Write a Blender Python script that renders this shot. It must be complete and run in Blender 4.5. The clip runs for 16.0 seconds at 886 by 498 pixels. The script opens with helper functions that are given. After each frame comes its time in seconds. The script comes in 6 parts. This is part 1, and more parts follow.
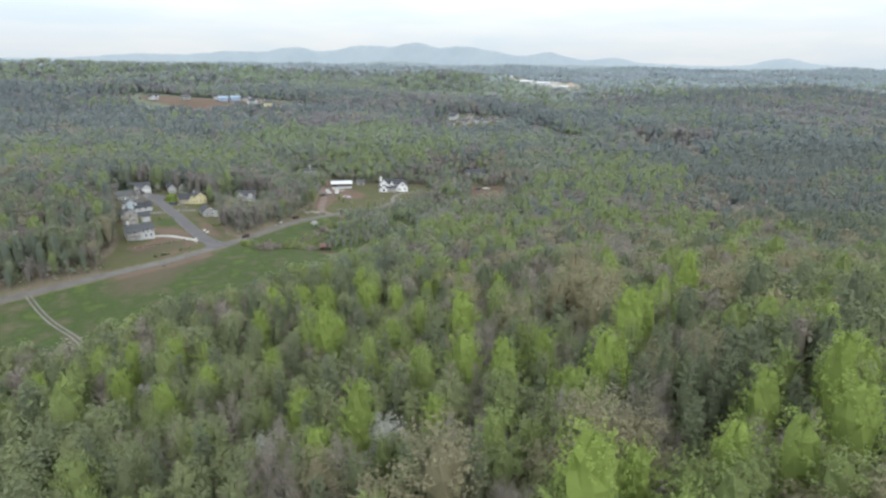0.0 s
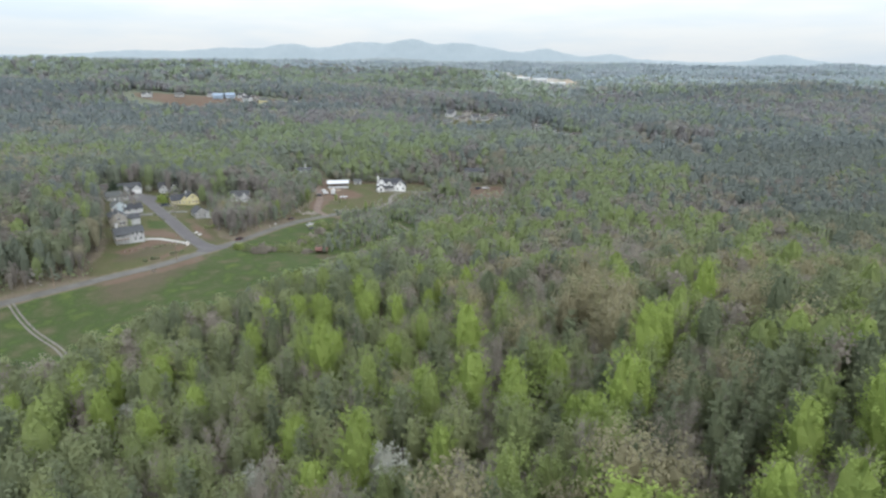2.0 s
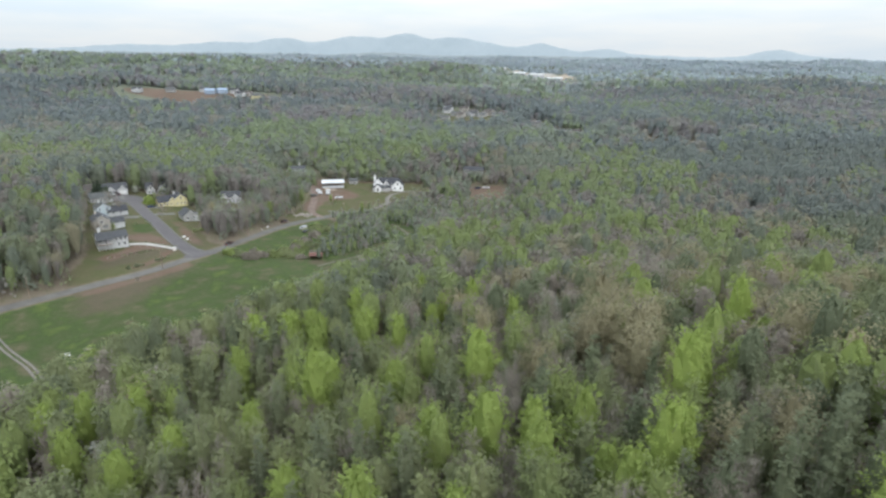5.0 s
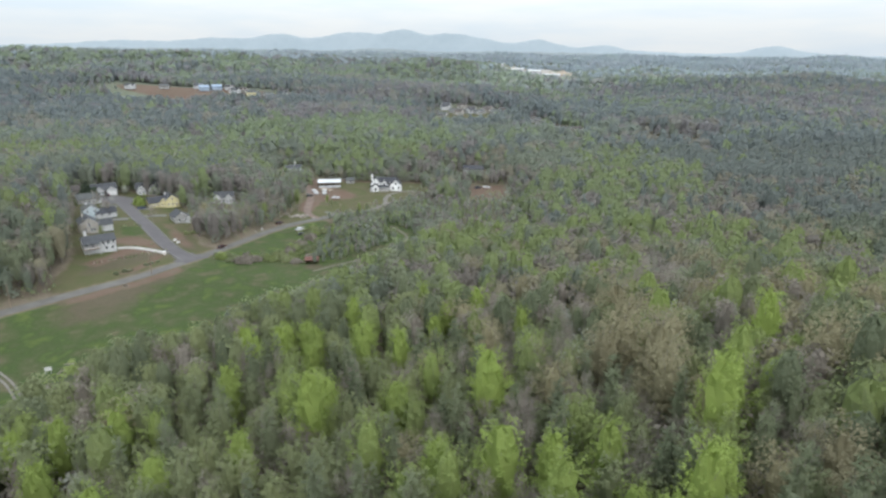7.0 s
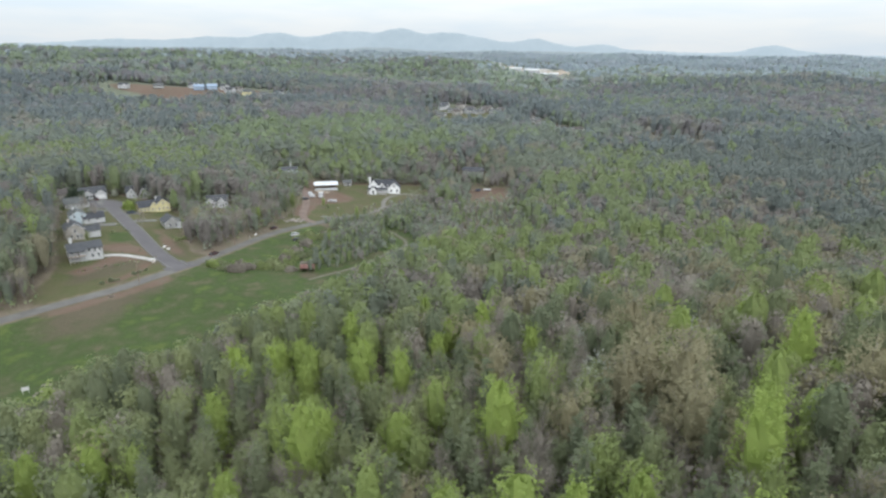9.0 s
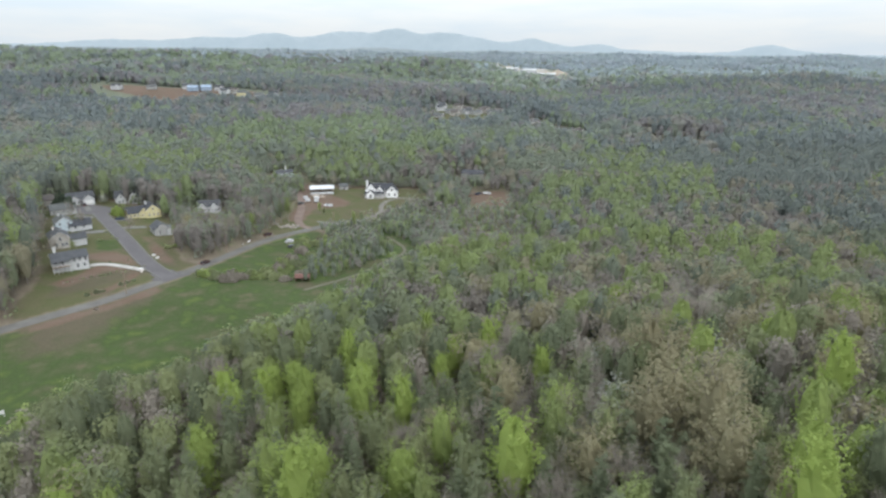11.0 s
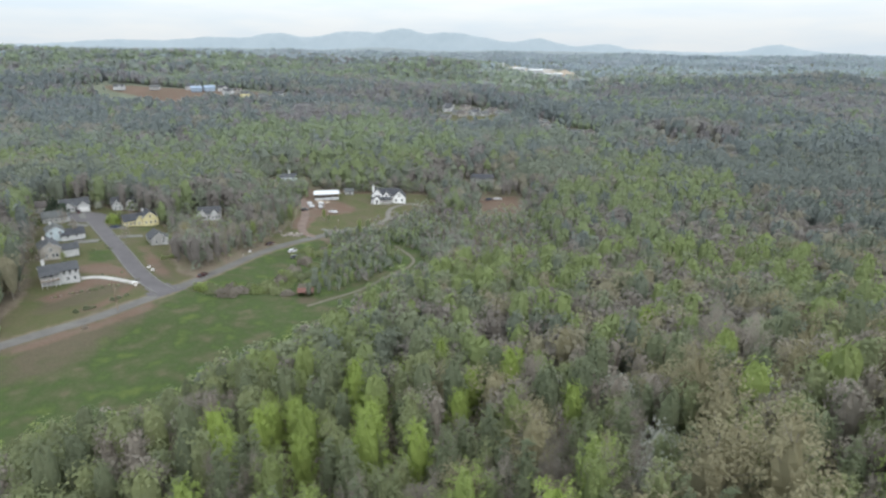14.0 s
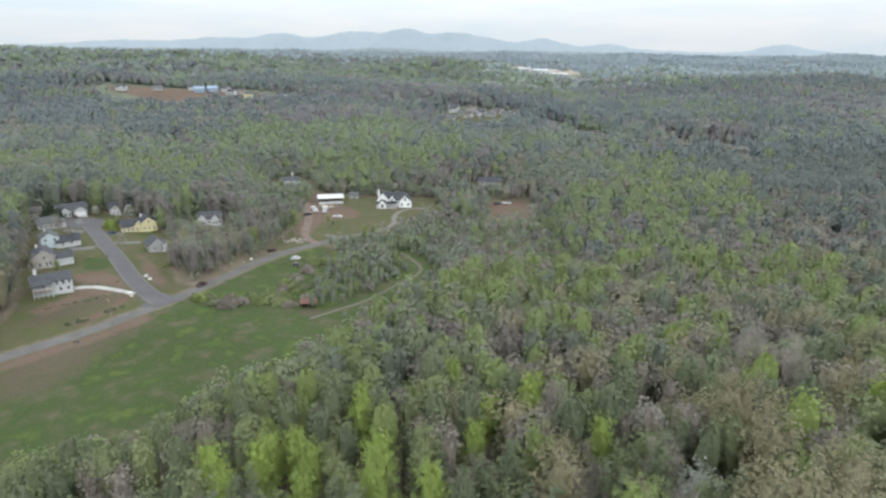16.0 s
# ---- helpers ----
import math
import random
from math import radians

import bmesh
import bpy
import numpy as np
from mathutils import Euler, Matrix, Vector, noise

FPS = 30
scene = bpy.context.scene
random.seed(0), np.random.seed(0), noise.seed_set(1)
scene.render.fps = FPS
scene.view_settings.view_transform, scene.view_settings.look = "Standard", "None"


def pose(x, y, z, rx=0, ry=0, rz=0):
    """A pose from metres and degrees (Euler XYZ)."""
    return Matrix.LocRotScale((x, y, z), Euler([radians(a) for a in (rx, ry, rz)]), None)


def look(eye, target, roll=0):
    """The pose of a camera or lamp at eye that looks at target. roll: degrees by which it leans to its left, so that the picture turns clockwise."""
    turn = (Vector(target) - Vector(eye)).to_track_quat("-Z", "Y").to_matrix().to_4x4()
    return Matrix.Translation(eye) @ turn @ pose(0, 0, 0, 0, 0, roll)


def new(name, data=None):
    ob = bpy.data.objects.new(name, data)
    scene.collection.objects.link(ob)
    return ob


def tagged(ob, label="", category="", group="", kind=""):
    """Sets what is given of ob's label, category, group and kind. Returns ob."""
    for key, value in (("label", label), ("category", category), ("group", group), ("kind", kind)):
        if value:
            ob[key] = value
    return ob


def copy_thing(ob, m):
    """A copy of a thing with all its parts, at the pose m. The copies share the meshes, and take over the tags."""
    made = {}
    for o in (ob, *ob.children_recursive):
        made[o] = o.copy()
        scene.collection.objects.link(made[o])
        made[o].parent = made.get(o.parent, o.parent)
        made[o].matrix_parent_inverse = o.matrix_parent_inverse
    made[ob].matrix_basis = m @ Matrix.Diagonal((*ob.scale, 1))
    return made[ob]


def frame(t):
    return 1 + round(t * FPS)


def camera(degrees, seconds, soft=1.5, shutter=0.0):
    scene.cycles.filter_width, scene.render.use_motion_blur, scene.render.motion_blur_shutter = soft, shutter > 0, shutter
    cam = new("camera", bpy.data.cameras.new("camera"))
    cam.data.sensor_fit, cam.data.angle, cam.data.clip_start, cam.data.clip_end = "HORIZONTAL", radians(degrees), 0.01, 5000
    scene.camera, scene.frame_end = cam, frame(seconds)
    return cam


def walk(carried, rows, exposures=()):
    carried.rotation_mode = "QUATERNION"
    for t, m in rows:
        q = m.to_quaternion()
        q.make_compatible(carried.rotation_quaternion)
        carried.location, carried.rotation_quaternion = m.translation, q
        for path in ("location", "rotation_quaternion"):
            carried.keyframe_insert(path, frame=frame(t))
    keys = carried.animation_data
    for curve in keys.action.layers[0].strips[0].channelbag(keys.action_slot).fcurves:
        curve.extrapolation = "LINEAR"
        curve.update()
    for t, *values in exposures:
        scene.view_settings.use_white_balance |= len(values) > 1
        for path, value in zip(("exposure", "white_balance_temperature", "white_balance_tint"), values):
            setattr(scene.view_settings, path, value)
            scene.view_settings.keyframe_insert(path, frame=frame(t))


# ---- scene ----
# ---- camera and walk: a drone that flies level and looks slightly down ----
cam = camera(72.0, 16.0, soft=2.6)
PATH = [
    (0.0, 0.00, 0.00, 91.00, 0.00, -16.76, 0.50),
    (0.5, -0.43, 2.58, 91.01, -0.10, -16.84, 0.48),
    (1.0, -0.86, 5.15, 91.03, -0.19, -16.92, 0.48),
    (1.5, -1.27, 7.73, 91.06, -0.25, -16.98, 0.45),
    (2.0, -1.67, 10.33, 91.08, -0.33, -17.06, 0.46),
    (2.5, -2.11, 12.97, 91.12, -0.41, -17.16, 0.46),
    (3.0, -2.57, 15.66, 91.17, -0.50, -17.22, 0.50),
    (3.5, -3.03, 18.34, 91.21, -0.58, -17.31, 0.54),
    (4.0, -3.48, 21.01, 91.22, -0.65, -17.38, 0.56),
    (6.5, -5.70, 34.58, 91.22, -1.06, -17.75, 0.54),
    (7.0, -6.10, 37.40, 91.22, -1.13, -17.84, 0.57),
    (7.5, -6.46, 40.31, 91.22, -1.19, -17.90, 0.60),
    (8.0, -6.82, 43.24, 91.23, -1.28, -17.92, 0.62),
    (8.5, -7.17, 46.14, 91.24, -1.33, -17.92, 0.64),
    (9.0, -7.53, 48.97, 91.25, -1.40, -17.92, 0.61),
    (11.5, -9.36, 62.71, 91.31, -1.75, -17.91, 0.52),
    (12.0, -9.75, 65.43, 91.32, -1.75, -17.94, 0.52),
    (12.5, -10.18, 68.17, 91.36, -1.76, -17.93, 0.51),
    (13.0, -10.61, 70.93, 91.39, -1.64, -17.94, 0.48),
    (13.5, -11.02, 73.69, 91.40, -1.47, -17.93, 0.47),
    (14.0, -11.46, 76.47, 91.39, -1.27, -17.92, 0.50),
    (14.5, -11.95, 79.29, 91.38, -1.03, -17.94, 0.50),
    (15.0, -12.47, 82.15, 91.37, -0.82, -17.94, 0.41),
    (15.5, -12.98, 85.06, 91.36, -0.88, -17.93, 0.44),
    (16.0, -13.48, 88.00, 91.36, -0.91, -17.92, 0.46),
]
walk(cam, [(t, pose(x, y, z, 90 + pitch, 0, yaw) @ pose(0, 0, 0, 0, 0, roll)) for t, x, y, z, yaw, pitch, roll in PATH])

# ---- world: a bright, thinly clouded sky ----
world = bpy.data.worlds.new("overcast_sky")
scene.world = world
world.use_nodes = True
wn, wl = world.node_tree.nodes, world.node_tree.links
wn.clear()
sky = wn.new("ShaderNodeTexSky")
sky.sky_type, sky.sun_disc = "NISHITA", False
sky.sun_elevation, sky.sun_rotation = radians(39), radians(159)
sky.air_density, sky.dust_density = 1.0, 2.0
clear_sky = wn.new("ShaderNodeVectorMath")
clear_sky.operation = "SCALE"
clear_sky.inputs["Scale"].default_value = 0.12
wl.new(sky.outputs["Color"], clear_sky.inputs[0])
coord = wn.new("ShaderNodeTexCoord")
cloud_map = wn.new("ShaderNodeMapping")
cloud_map.inputs["Scale"].default_value = (2.4, 2.4, 15.0)
wl.new(coord.outputs["Generated"], cloud_map.inputs["Vector"])
cloud = wn.new("ShaderNodeTexNoise")
cloud.inputs["Scale"].default_value, cloud.inputs["Detail"].default_value = 1.7, 6.0
cloud.inputs["Roughness"].default_value = 0.55
wl.new(cloud_map.outputs["Vector"], cloud.inputs["Vector"])
cloud_tone = wn.new("ShaderNodeValToRGB")
cloud_tone.color_ramp.elements[0].position, cloud_tone.color_ramp.elements[0].color = 0.30, (0.77, 0.885, 0.99, 1)
cloud_tone.color_ramp.elements[1].position, cloud_tone.color_ramp.elements[1].color = 0.60, (0.915, 0.965, 1.0, 1)
wl.new(cloud.outputs["Fac"], cloud_tone.inputs["Fac"])
cover = wn.new("ShaderNodeMix")
cover.data_type = "RGBA"
cover.inputs["Factor"].default_value = 0.88
wl.new(clear_sky.outputs["Vector"], cover.inputs["A"])
wl.new(cloud_tone.outputs["Color"], cover.inputs["B"])
# The cloud layer is far brighter well above the horizon than along it.
part_z = wn.new("ShaderNodeSeparateXYZ")
wl.new(coord.outputs["Generated"], part_z.inputs["Vector"])
gain = wn.new("ShaderNodeMapRange")
gain.interpolation_type = "SMOOTHSTEP"
for key, v in (("From Min", 0.0), ("From Max", 0.34), ("To Min", 0.965), ("To Max", 2.45)):
    gain.inputs[key].default_value = v
wl.new(part_z.outputs["Z"], gain.inputs["Value"])
back = wn.new("ShaderNodeBackground")
wl.new(gain.outputs[0], back.inputs["Strength"])
wl.new(cover.outputs["Result"], back.inputs["Color"])
wout = wn.new("ShaderNodeOutputWorld")
wl.new(back.outputs["Background"], wout.inputs["Surface"])

sun = new("sun", bpy.data.lights.new("sun", "SUN"))
sun.data.energy, sun.data.angle, sun.data.color = 1.4, radians(14), (1.0, 0.985, 0.975)
sun.matrix_world = look((60, -160, 140), (0, 0, 0))
scene.view_settings.exposure = 0.0

# ---- materials ----
def material(name):
    m = bpy.data.materials.new(name)
    m.use_nodes = True
    n, l = m.node_tree.nodes, m.node_tree.links
    n.clear()
    out = n.new("ShaderNodeOutputMaterial")
    return m, n, l, out


def noise_node(n, l, scale, detail=4.0, rough=0.55, coords="Object"):
    tc = n.new("ShaderNodeTexCoord")
    t = n.new("ShaderNodeTexNoise")
    t.inputs["Scale"].default_value, t.inputs["Detail"].default_value, t.inputs["Roughness"].default_value = scale, detail, rough
    l.new(tc.outputs[coords], t.inputs["Vector"])
    return t


def ramp_node(n, l, source, stops):
    r = n.new("ShaderNodeValToRGB")
    e = r.color_ramp.elements
    while len(e) < len(stops):
        e.new(0.5)
    for k, (p, c) in enumerate(stops):
        e[k].position, e[k].color = p, (*c, 1)
    l.new(source, r.inputs["Fac"])
    return r


def mix_node(n, l, fac, a, b, blend="MIX"):
    m = n.new("ShaderNodeMix")
    m.data_type, m.blend_type = "RGBA", blend
    for key, v in (("Factor", fac), ("A", a), ("B", b)):
        if isinstance(v, (int, float)):
            m.inputs[key].default_value = v
        elif isinstance(v, tuple):
            m.inputs[key].default_value = (*v, 1)
        else:
            l.new(v, m.inputs[key])
    return m.outputs["Result"]


def math_node(n, l, op, a, b=0.5, clamp=False):
    m = n.new("ShaderNodeMath")
    m.operation, m.use_clamp = op, clamp
    for k, v in enumerate((a, b)):
        if isinstance(v, (int, float)):
            m.inputs[k].default_value = v
        else:
            l.new(v, m.inputs[k])
    return m.outputs[0]


def surface(name, low, high, scale=1.0, rough=0.8, fine=9.0, bump=0.3, metal=0.0, spread=(0.35, 0.65), per_object=0.0):
    """A painted, mineral or metal surface: broad stains between two colours, fine grain, relief."""
    m, n, l, out = material(name)
    b = n.new("ShaderNodeBsdfPrincipled")
    broad, grain = noise_node(n, l, scale), noise_node(n, l, scale * fine, 3.0)
    c = ramp_node(n, l, broad.outputs["Fac"], [(spread[0], low), (spread[1], high)]).outputs["Color"]
    g = ramp_node(n, l, grain.outputs["Fac"], [(0.3, (0.8, 0.8, 0.8)), (0.7, (1.0, 1.0, 1.0))]).outputs["Color"]
    c = mix_node(n, l, 0.7, c, g, "MULTIPLY")
    if per_object:
        oi = n.new("ShaderNodeObjectInfo")
        hsv = n.new("ShaderNodeHueSaturation")
        v = math_node(n, l, "MULTIPLY_ADD", oi.outputs["Random"], per_object)
        v.node.inputs[2].default_value = 1.0 - per_object / 2
        l.new(v, hsv.inputs["Value"])
        l.new(c, hsv.inputs["Color"])
        c = hsv.outputs["Color"]
    l.new(c, b.inputs["Base Color"])
    b.inputs["Roughness"].default_value, b.inputs["Metallic"].default_value = rough, metal
    if bump:
        bp = n.new("ShaderNodeBump")
        bp.inputs["Strength"].default_value, bp.inputs["Distance"].default_value = bump, 0.05
        l.new(grain.outputs["Fac"], bp.inputs["Height"])
        l.new(bp.outputs["Normal"], b.inputs["Normal"])
    l.new(b.outputs["BSDF"], out.inputs["Surface"])
    return m


def foliage(name, dark, mid, light, through_leaf=0.3):
    """Leaves or twigs: every clump takes its own shade round that of its tree."""
    m, n, l, out = material(name)
    geo, oi, at = n.new("ShaderNodeNewGeometry"), n.new("ShaderNodeObjectInfo"), n.new("ShaderNodeAttribute")
    at.attribute_name = "tint"
    own = math_node(n, l, "FRACT", math_node(n, l, "ADD", oi.outputs["Random"], at.outputs["Fac"]))
    island = geo.outputs["Random Per Island"]
    v = math_node(n, l, "ADD", math_node(n, l, "MULTIPLY", own, 0.72), math_node(n, l, "MULTIPLY", island, 0.28))
    c = ramp_node(n, l, v, [(0.12, dark), (0.5, mid), (0.88, light)]).outputs["Color"]
    d, t, mx = n.new("ShaderNodeBsdfDiffuse"), n.new("ShaderNodeBsdfTranslucent"), n.new("ShaderNodeMixShader")
    l.new(c, d.inputs["Color"])
    l.new(c, t.inputs["Color"])
    mx.inputs["Fac"].default_value = through_leaf
    l.new(d.outputs["BSDF"], mx.inputs[1])
    l.new(t.outputs["BSDF"], mx.inputs[2])
    l.new(mx.outputs["Shader"], out.inputs["Surface"])
    return m


SPRING = {  # dark, middle and light leaf of each kind; half of it goes through the leaf
    "lime": ((0.188, 0.222, 0.104), (0.222, 0.268, 0.108), (0.258, 0.320, 0.112), 0.5),
    "green": ((0.182, 0.206, 0.122), (0.212, 0.238, 0.132), (0.242, 0.268, 0.140), 0.5),
    "tan": ((0.236, 0.218, 0.144), (0.266, 0.246, 0.160), (0.298, 0.276, 0.178), 0.5),
    "bare": ((0.236, 0.212, 0.180), (0.266, 0.240, 0.206), (0.298, 0.270, 0.232), 0.5),
    "pine": ((0.148, 0.170, 0.112), (0.168, 0.192, 0.122), (0.188, 0.212, 0.132), 0.5),
    "lush": ((0.226, 0.284, 0.092), (0.252, 0.318, 0.098), (0.278, 0.352, 0.104), 0.5),
    "pale": ((0.30, 0.31, 0.26), (0.36, 0.37, 0.32), (0.42, 0.42, 0.38), 0.5),
}
LEAF = {k: foliage(k + "_leaves", *v) for k, v in SPRING.items()}
# Haze tones, mixed into the leaf colour of woods farther off.
HAZE_BLUE = (0.222, 0.270, 0.375)
HAZE_PALE = (0.385, 0.450, 0.515)
HAZE_MIDDLE = (0.206, 0.226, 0.295)


# How strongly each kind takes on the haze tone in the woods beyond the meadow.
HAZE_PULL = {"lime": 0.6, "green": 1.0, "tan": 0.7, "bare": 0.45, "pine": 1.2, "pale": 0.4, "lush": 0.3}


def lightly_hazed(kind, share=0.32):
    """The leaves of the woods beyond the meadow: thin haze put into the colour, less difference from tree to tree."""
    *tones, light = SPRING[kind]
    share *= HAZE_PULL[kind]
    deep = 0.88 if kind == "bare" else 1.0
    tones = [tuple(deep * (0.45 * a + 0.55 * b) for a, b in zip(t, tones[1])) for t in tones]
    return [tuple((1 - share) * a + share * b for a, b in zip(t, HAZE_MIDDLE)) for t in tones] + [light]


def hazed(kind, share, towards):
    """The leaves of far woods, with aerial haze mixed into their base colour."""
    *tones, light = lightly_hazed(kind, 0.27)
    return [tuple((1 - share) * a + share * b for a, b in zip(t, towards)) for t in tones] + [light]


# Haze of the middle distance, painted into the leaf colours.
MIDDLE_HAZE_LEAF = {k: foliage("middle_haze_" + k + "_leaves", *lightly_hazed(k)) for k in SPRING}
EDGE_HAZE_LEAF = {k: foliage("edge_haze_" + k + "_leaves", *lightly_hazed(k, 0.15)) for k in SPRING}
# One set for each distance band, with aerial haze painted into the leaves.
FAR_HAZE_LEAF = [{k: foliage("far_haze_" + k + "_leaves", *hazed(k, share, tone)) for k in SPRING} for share, tone in ((0.10, HAZE_BLUE), (0.16, HAZE_BLUE), (0.22, HAZE_BLUE), (0.28, HAZE_PALE), (0.66, HAZE_PALE))]
LEAF["evergreen"] = foliage("evergreen_leaves", (0.060, 0.078, 0.056), (0.072, 0.092, 0.064), (0.086, 0.106, 0.072), 0.4)
BARK = surface("bark", (0.16, 0.14, 0.12), (0.26, 0.24, 0.21), 1.5, 0.95)
ASPHALT = surface("worn_asphalt", (0.076, 0.072, 0.066), (0.114, 0.108, 0.099), 0.15, 0.9, 40)
STREET_ASPHALT = surface("street_asphalt", (0.070, 0.064, 0.067), (0.088, 0.081, 0.084), 0.2, 0.9, 30)
CONCRETE = surface("pale_concrete", (0.28, 0.27, 0.25), (0.36, 0.35, 0.33), 0.5, 0.85)
GRAVEL = surface("gravel", (0.10, 0.092, 0.08), (0.15, 0.138, 0.12), 0.5, 0.95, 30)
KERB = surface("kerb_concrete", (0.10, 0.098, 0.09), (0.14, 0.135, 0.125), 0.7, 0.9)


def ground_material():
    m, n, l, out = material("ground_cover")

    def attr(name):
        a = n.new("ShaderNodeAttribute")
        a.attribute_name = name
        return a.outputs["Fac"]

    def mask(name, wobble, scale, sharp):
        nz = noise_node(n, l, scale, 5.0, 0.65)
        v = math_node(n, l, "MULTIPLY_ADD", nz.outputs["Fac"], wobble)
        v.node.inputs[2].default_value = -wobble / 2
        v = math_node(n, l, "ADD", v, attr(name))
        r = math_node(n, l, "MULTIPLY_ADD", v, sharp)
        r.node.inputs[2].default_value = 0.5
        r.node.use_clamp = True
        return r

    big, mid, fine = noise_node(n, l, 0.02, 4), noise_node(n, l, 0.11, 5, 0.6), noise_node(n, l, 1.3, 4, 0.7)
    litter = ramp_node(n, l, mid.outputs["Fac"], [(0.3, (0.128, 0.105, 0.080)), (0.5, (0.165, 0.136, 0.104)), (0.7, (0.112, 0.119, 0.065))]).outputs["Color"]
    woods = ramp_node(n, l, mid.outputs["Fac"], [(0.3, (0.112, 0.126, 0.094)), (0.5, (0.143, 0.154, 0.116)), (0.68, (0.158, 0.171, 0.123))]).outputs["Color"]
    grass = ramp_node(n, l, mid.outputs["Fac"], [(0.32, (0.102, 0.094, 0.058)), (0.43, (0.070, 0.080, 0.038)), (0.54, (0.050, 0.074, 0.027)), (0.66, (0.084, 0.108, 0.034))]).outputs["Color"]
    lawn = ramp_node(n, l, mid.outputs["Fac"], [(0.3, (0.104, 0.090, 0.062)), (0.5, (0.090, 0.088, 0.046)), (0.7, (0.070, 0.084, 0.034))]).outputs["Color"]
    earth = ramp_node(n, l, mid.outputs["Fac"], [(0.3, (0.085, 0.078, 0.052)), (0.5, (0.094, 0.080, 0.055)), (0.7, (0.076, 0.076, 0.044))]).outputs["Color"]
    red = ramp_node(n, l, mid.outputs["Fac"], [(0.3, (0.125, 0.082, 0.062)), (0.6, (0.135, 0.100, 0.078)), (0.75, (0.105, 0.096, 0.068))]).outputs["Color"]
    stone = ramp_node(n, l, mid.outputs["Fac"], [(0.3, (0.24, 0.22, 0.2)), (0.6, (0.36, 0.34, 0.31))]).outputs["Color"]
    c = mix_node(n, l, mask("far", 0.5, 0.004, 2.0), litter, woods)
    c = mix_node(n, l, mask("lawn", 5.0, 0.25, 0.5), c, lawn)
    c = mix_node(n, l, mask("meadow", 4.0, 0.2, 0.5), c, grass)
    c = mix_node(n, l, mask("earth", 14.0, 0.09, 0.11), c, earth)
    c = mix_node(n, l, mask("red", 6.0, 0.15, 0.4), c, red)
    c = mix_node(n, l, mask("stone", 30.0, 0.02, 0.1), c, stone)
    tone = ramp_node(n, l, fine.outputs["Fac"], [(0.3, (0.72, 0.72, 0.72)), (0.7, (1.0, 1.0, 1.0))]).outputs["Color"]
    c = mix_node(n, l, 0.8, c, tone, "MULTIPLY")
    wide = ramp_node(n, l, big.outputs["Fac"], [(0.35, (0.82, 0.84, 0.8)), (0.65, (1.0, 1.0, 1.0))]).outputs["Color"]
    c = mix_node(n, l, 0.8, c, wide, "MULTIPLY")
    b = n.new("ShaderNodeBsdfPrincipled")
    l.new(c, b.inputs["Base Color"])
    b.inputs["Roughness"].default_value = 1.0
    b.inputs["Specular IOR Level"].default_value = 0.1
    bp = n.new("ShaderNodeBump")
    bp.inputs["Strength"].default_value, bp.inputs["Distance"].default_value = 0.6, 0.25
    l.new(fine.outputs["Fac"], bp.inputs["Height"])
    l.new(bp.outputs["Normal"], b.inputs["Normal"])
    l.new(b.outputs["BSDF"], out.inputs["Surface"])
    return m


GROUND = ground_material()


# Almost black surface: haze and daylight are put into its glowing colour.
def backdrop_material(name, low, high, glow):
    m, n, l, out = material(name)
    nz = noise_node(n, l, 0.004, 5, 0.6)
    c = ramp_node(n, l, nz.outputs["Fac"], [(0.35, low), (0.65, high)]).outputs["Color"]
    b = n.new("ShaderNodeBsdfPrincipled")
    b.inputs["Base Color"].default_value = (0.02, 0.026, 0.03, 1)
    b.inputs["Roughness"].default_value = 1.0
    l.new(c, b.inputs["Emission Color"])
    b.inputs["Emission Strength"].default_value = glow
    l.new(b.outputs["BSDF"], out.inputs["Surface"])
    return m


FAR_RANGE = backdrop_material("hazed_mountain_glow", (0.43, 0.54, 0.62), (0.48, 0.59, 0.67), 0.9)
NEAR_RANGE = backdrop_material("hazed_foothill_glow", (0.34, 0.42, 0.46), (0.40, 0.48, 0.52), 0.75)

# ---- lie of the land ----
def bump(x, y, cx, cy, sx, sy, h):
    return h * np.exp(-(((x - cx) / sx) ** 2 + ((y - cy) / sy) ** 2) / 2)
def ease(v, a, b):
    s = np.clip((v - a) / (b - a), 0, 1)
    return s * s * (3 - 2 * s)
def height(x, y):
    x, y = np.asarray(x, float), np.asarray(y, float)
    r = np.hypot(x, y)
    z = bump(x, y, 110, 92, 85, 95, 26) + bump(x, y, 0, 40, 70, 60, 8)
    z += bump(x, y, -255, 345, 68, 100, 14)
    z -= bump(x, y, -25, 395, 60, 60, 5) + bump(x, y, -150, 190, 60, 50, 5)
    z += bump(x, y, -380, 1110, 260, 150, 26) + bump(x, y, -370, 1060, 190, 70, 14) + bump(x, y, 390, 2480, 230, 140, 12) + bump(x, y, 0, 1050, 130, 180, 8)
    z -= bump(x, y, 70, 930, 170, 120, 10)
    left = ease(-x - 0.06 * y, -200, 700)
    z += left * 62 * ease(r, 900, 2300) + (1 - left) * (12 * ease(r, 700, 1500) + 46 * ease(r, 2500, 4100))
    z += bump(x, y, 60, 2150, 240, 260, 36) + bump(x, y, 1000, 1500, 420, 160, 16)
    wave = np.sin(x / 61 + 1.3 + np.sin(y / 83)) * np.sin(y / 71 + 0.4 + np.sin(x / 97))
    wide = np.sin(x / 173 + 0.7 + np.sin(y / 211)) * np.sin(y / 157 + 2.1 + np.sin(x / 260))
    return z + 6.0 * wave * ease(r, 420, 800) + 14.0 * wide * ease(r, 560, 1300) + 9 * ease(r, 1500, 3000) * np.sin(x / 420 + y / 310) * np.sin(y / 290 - 1)


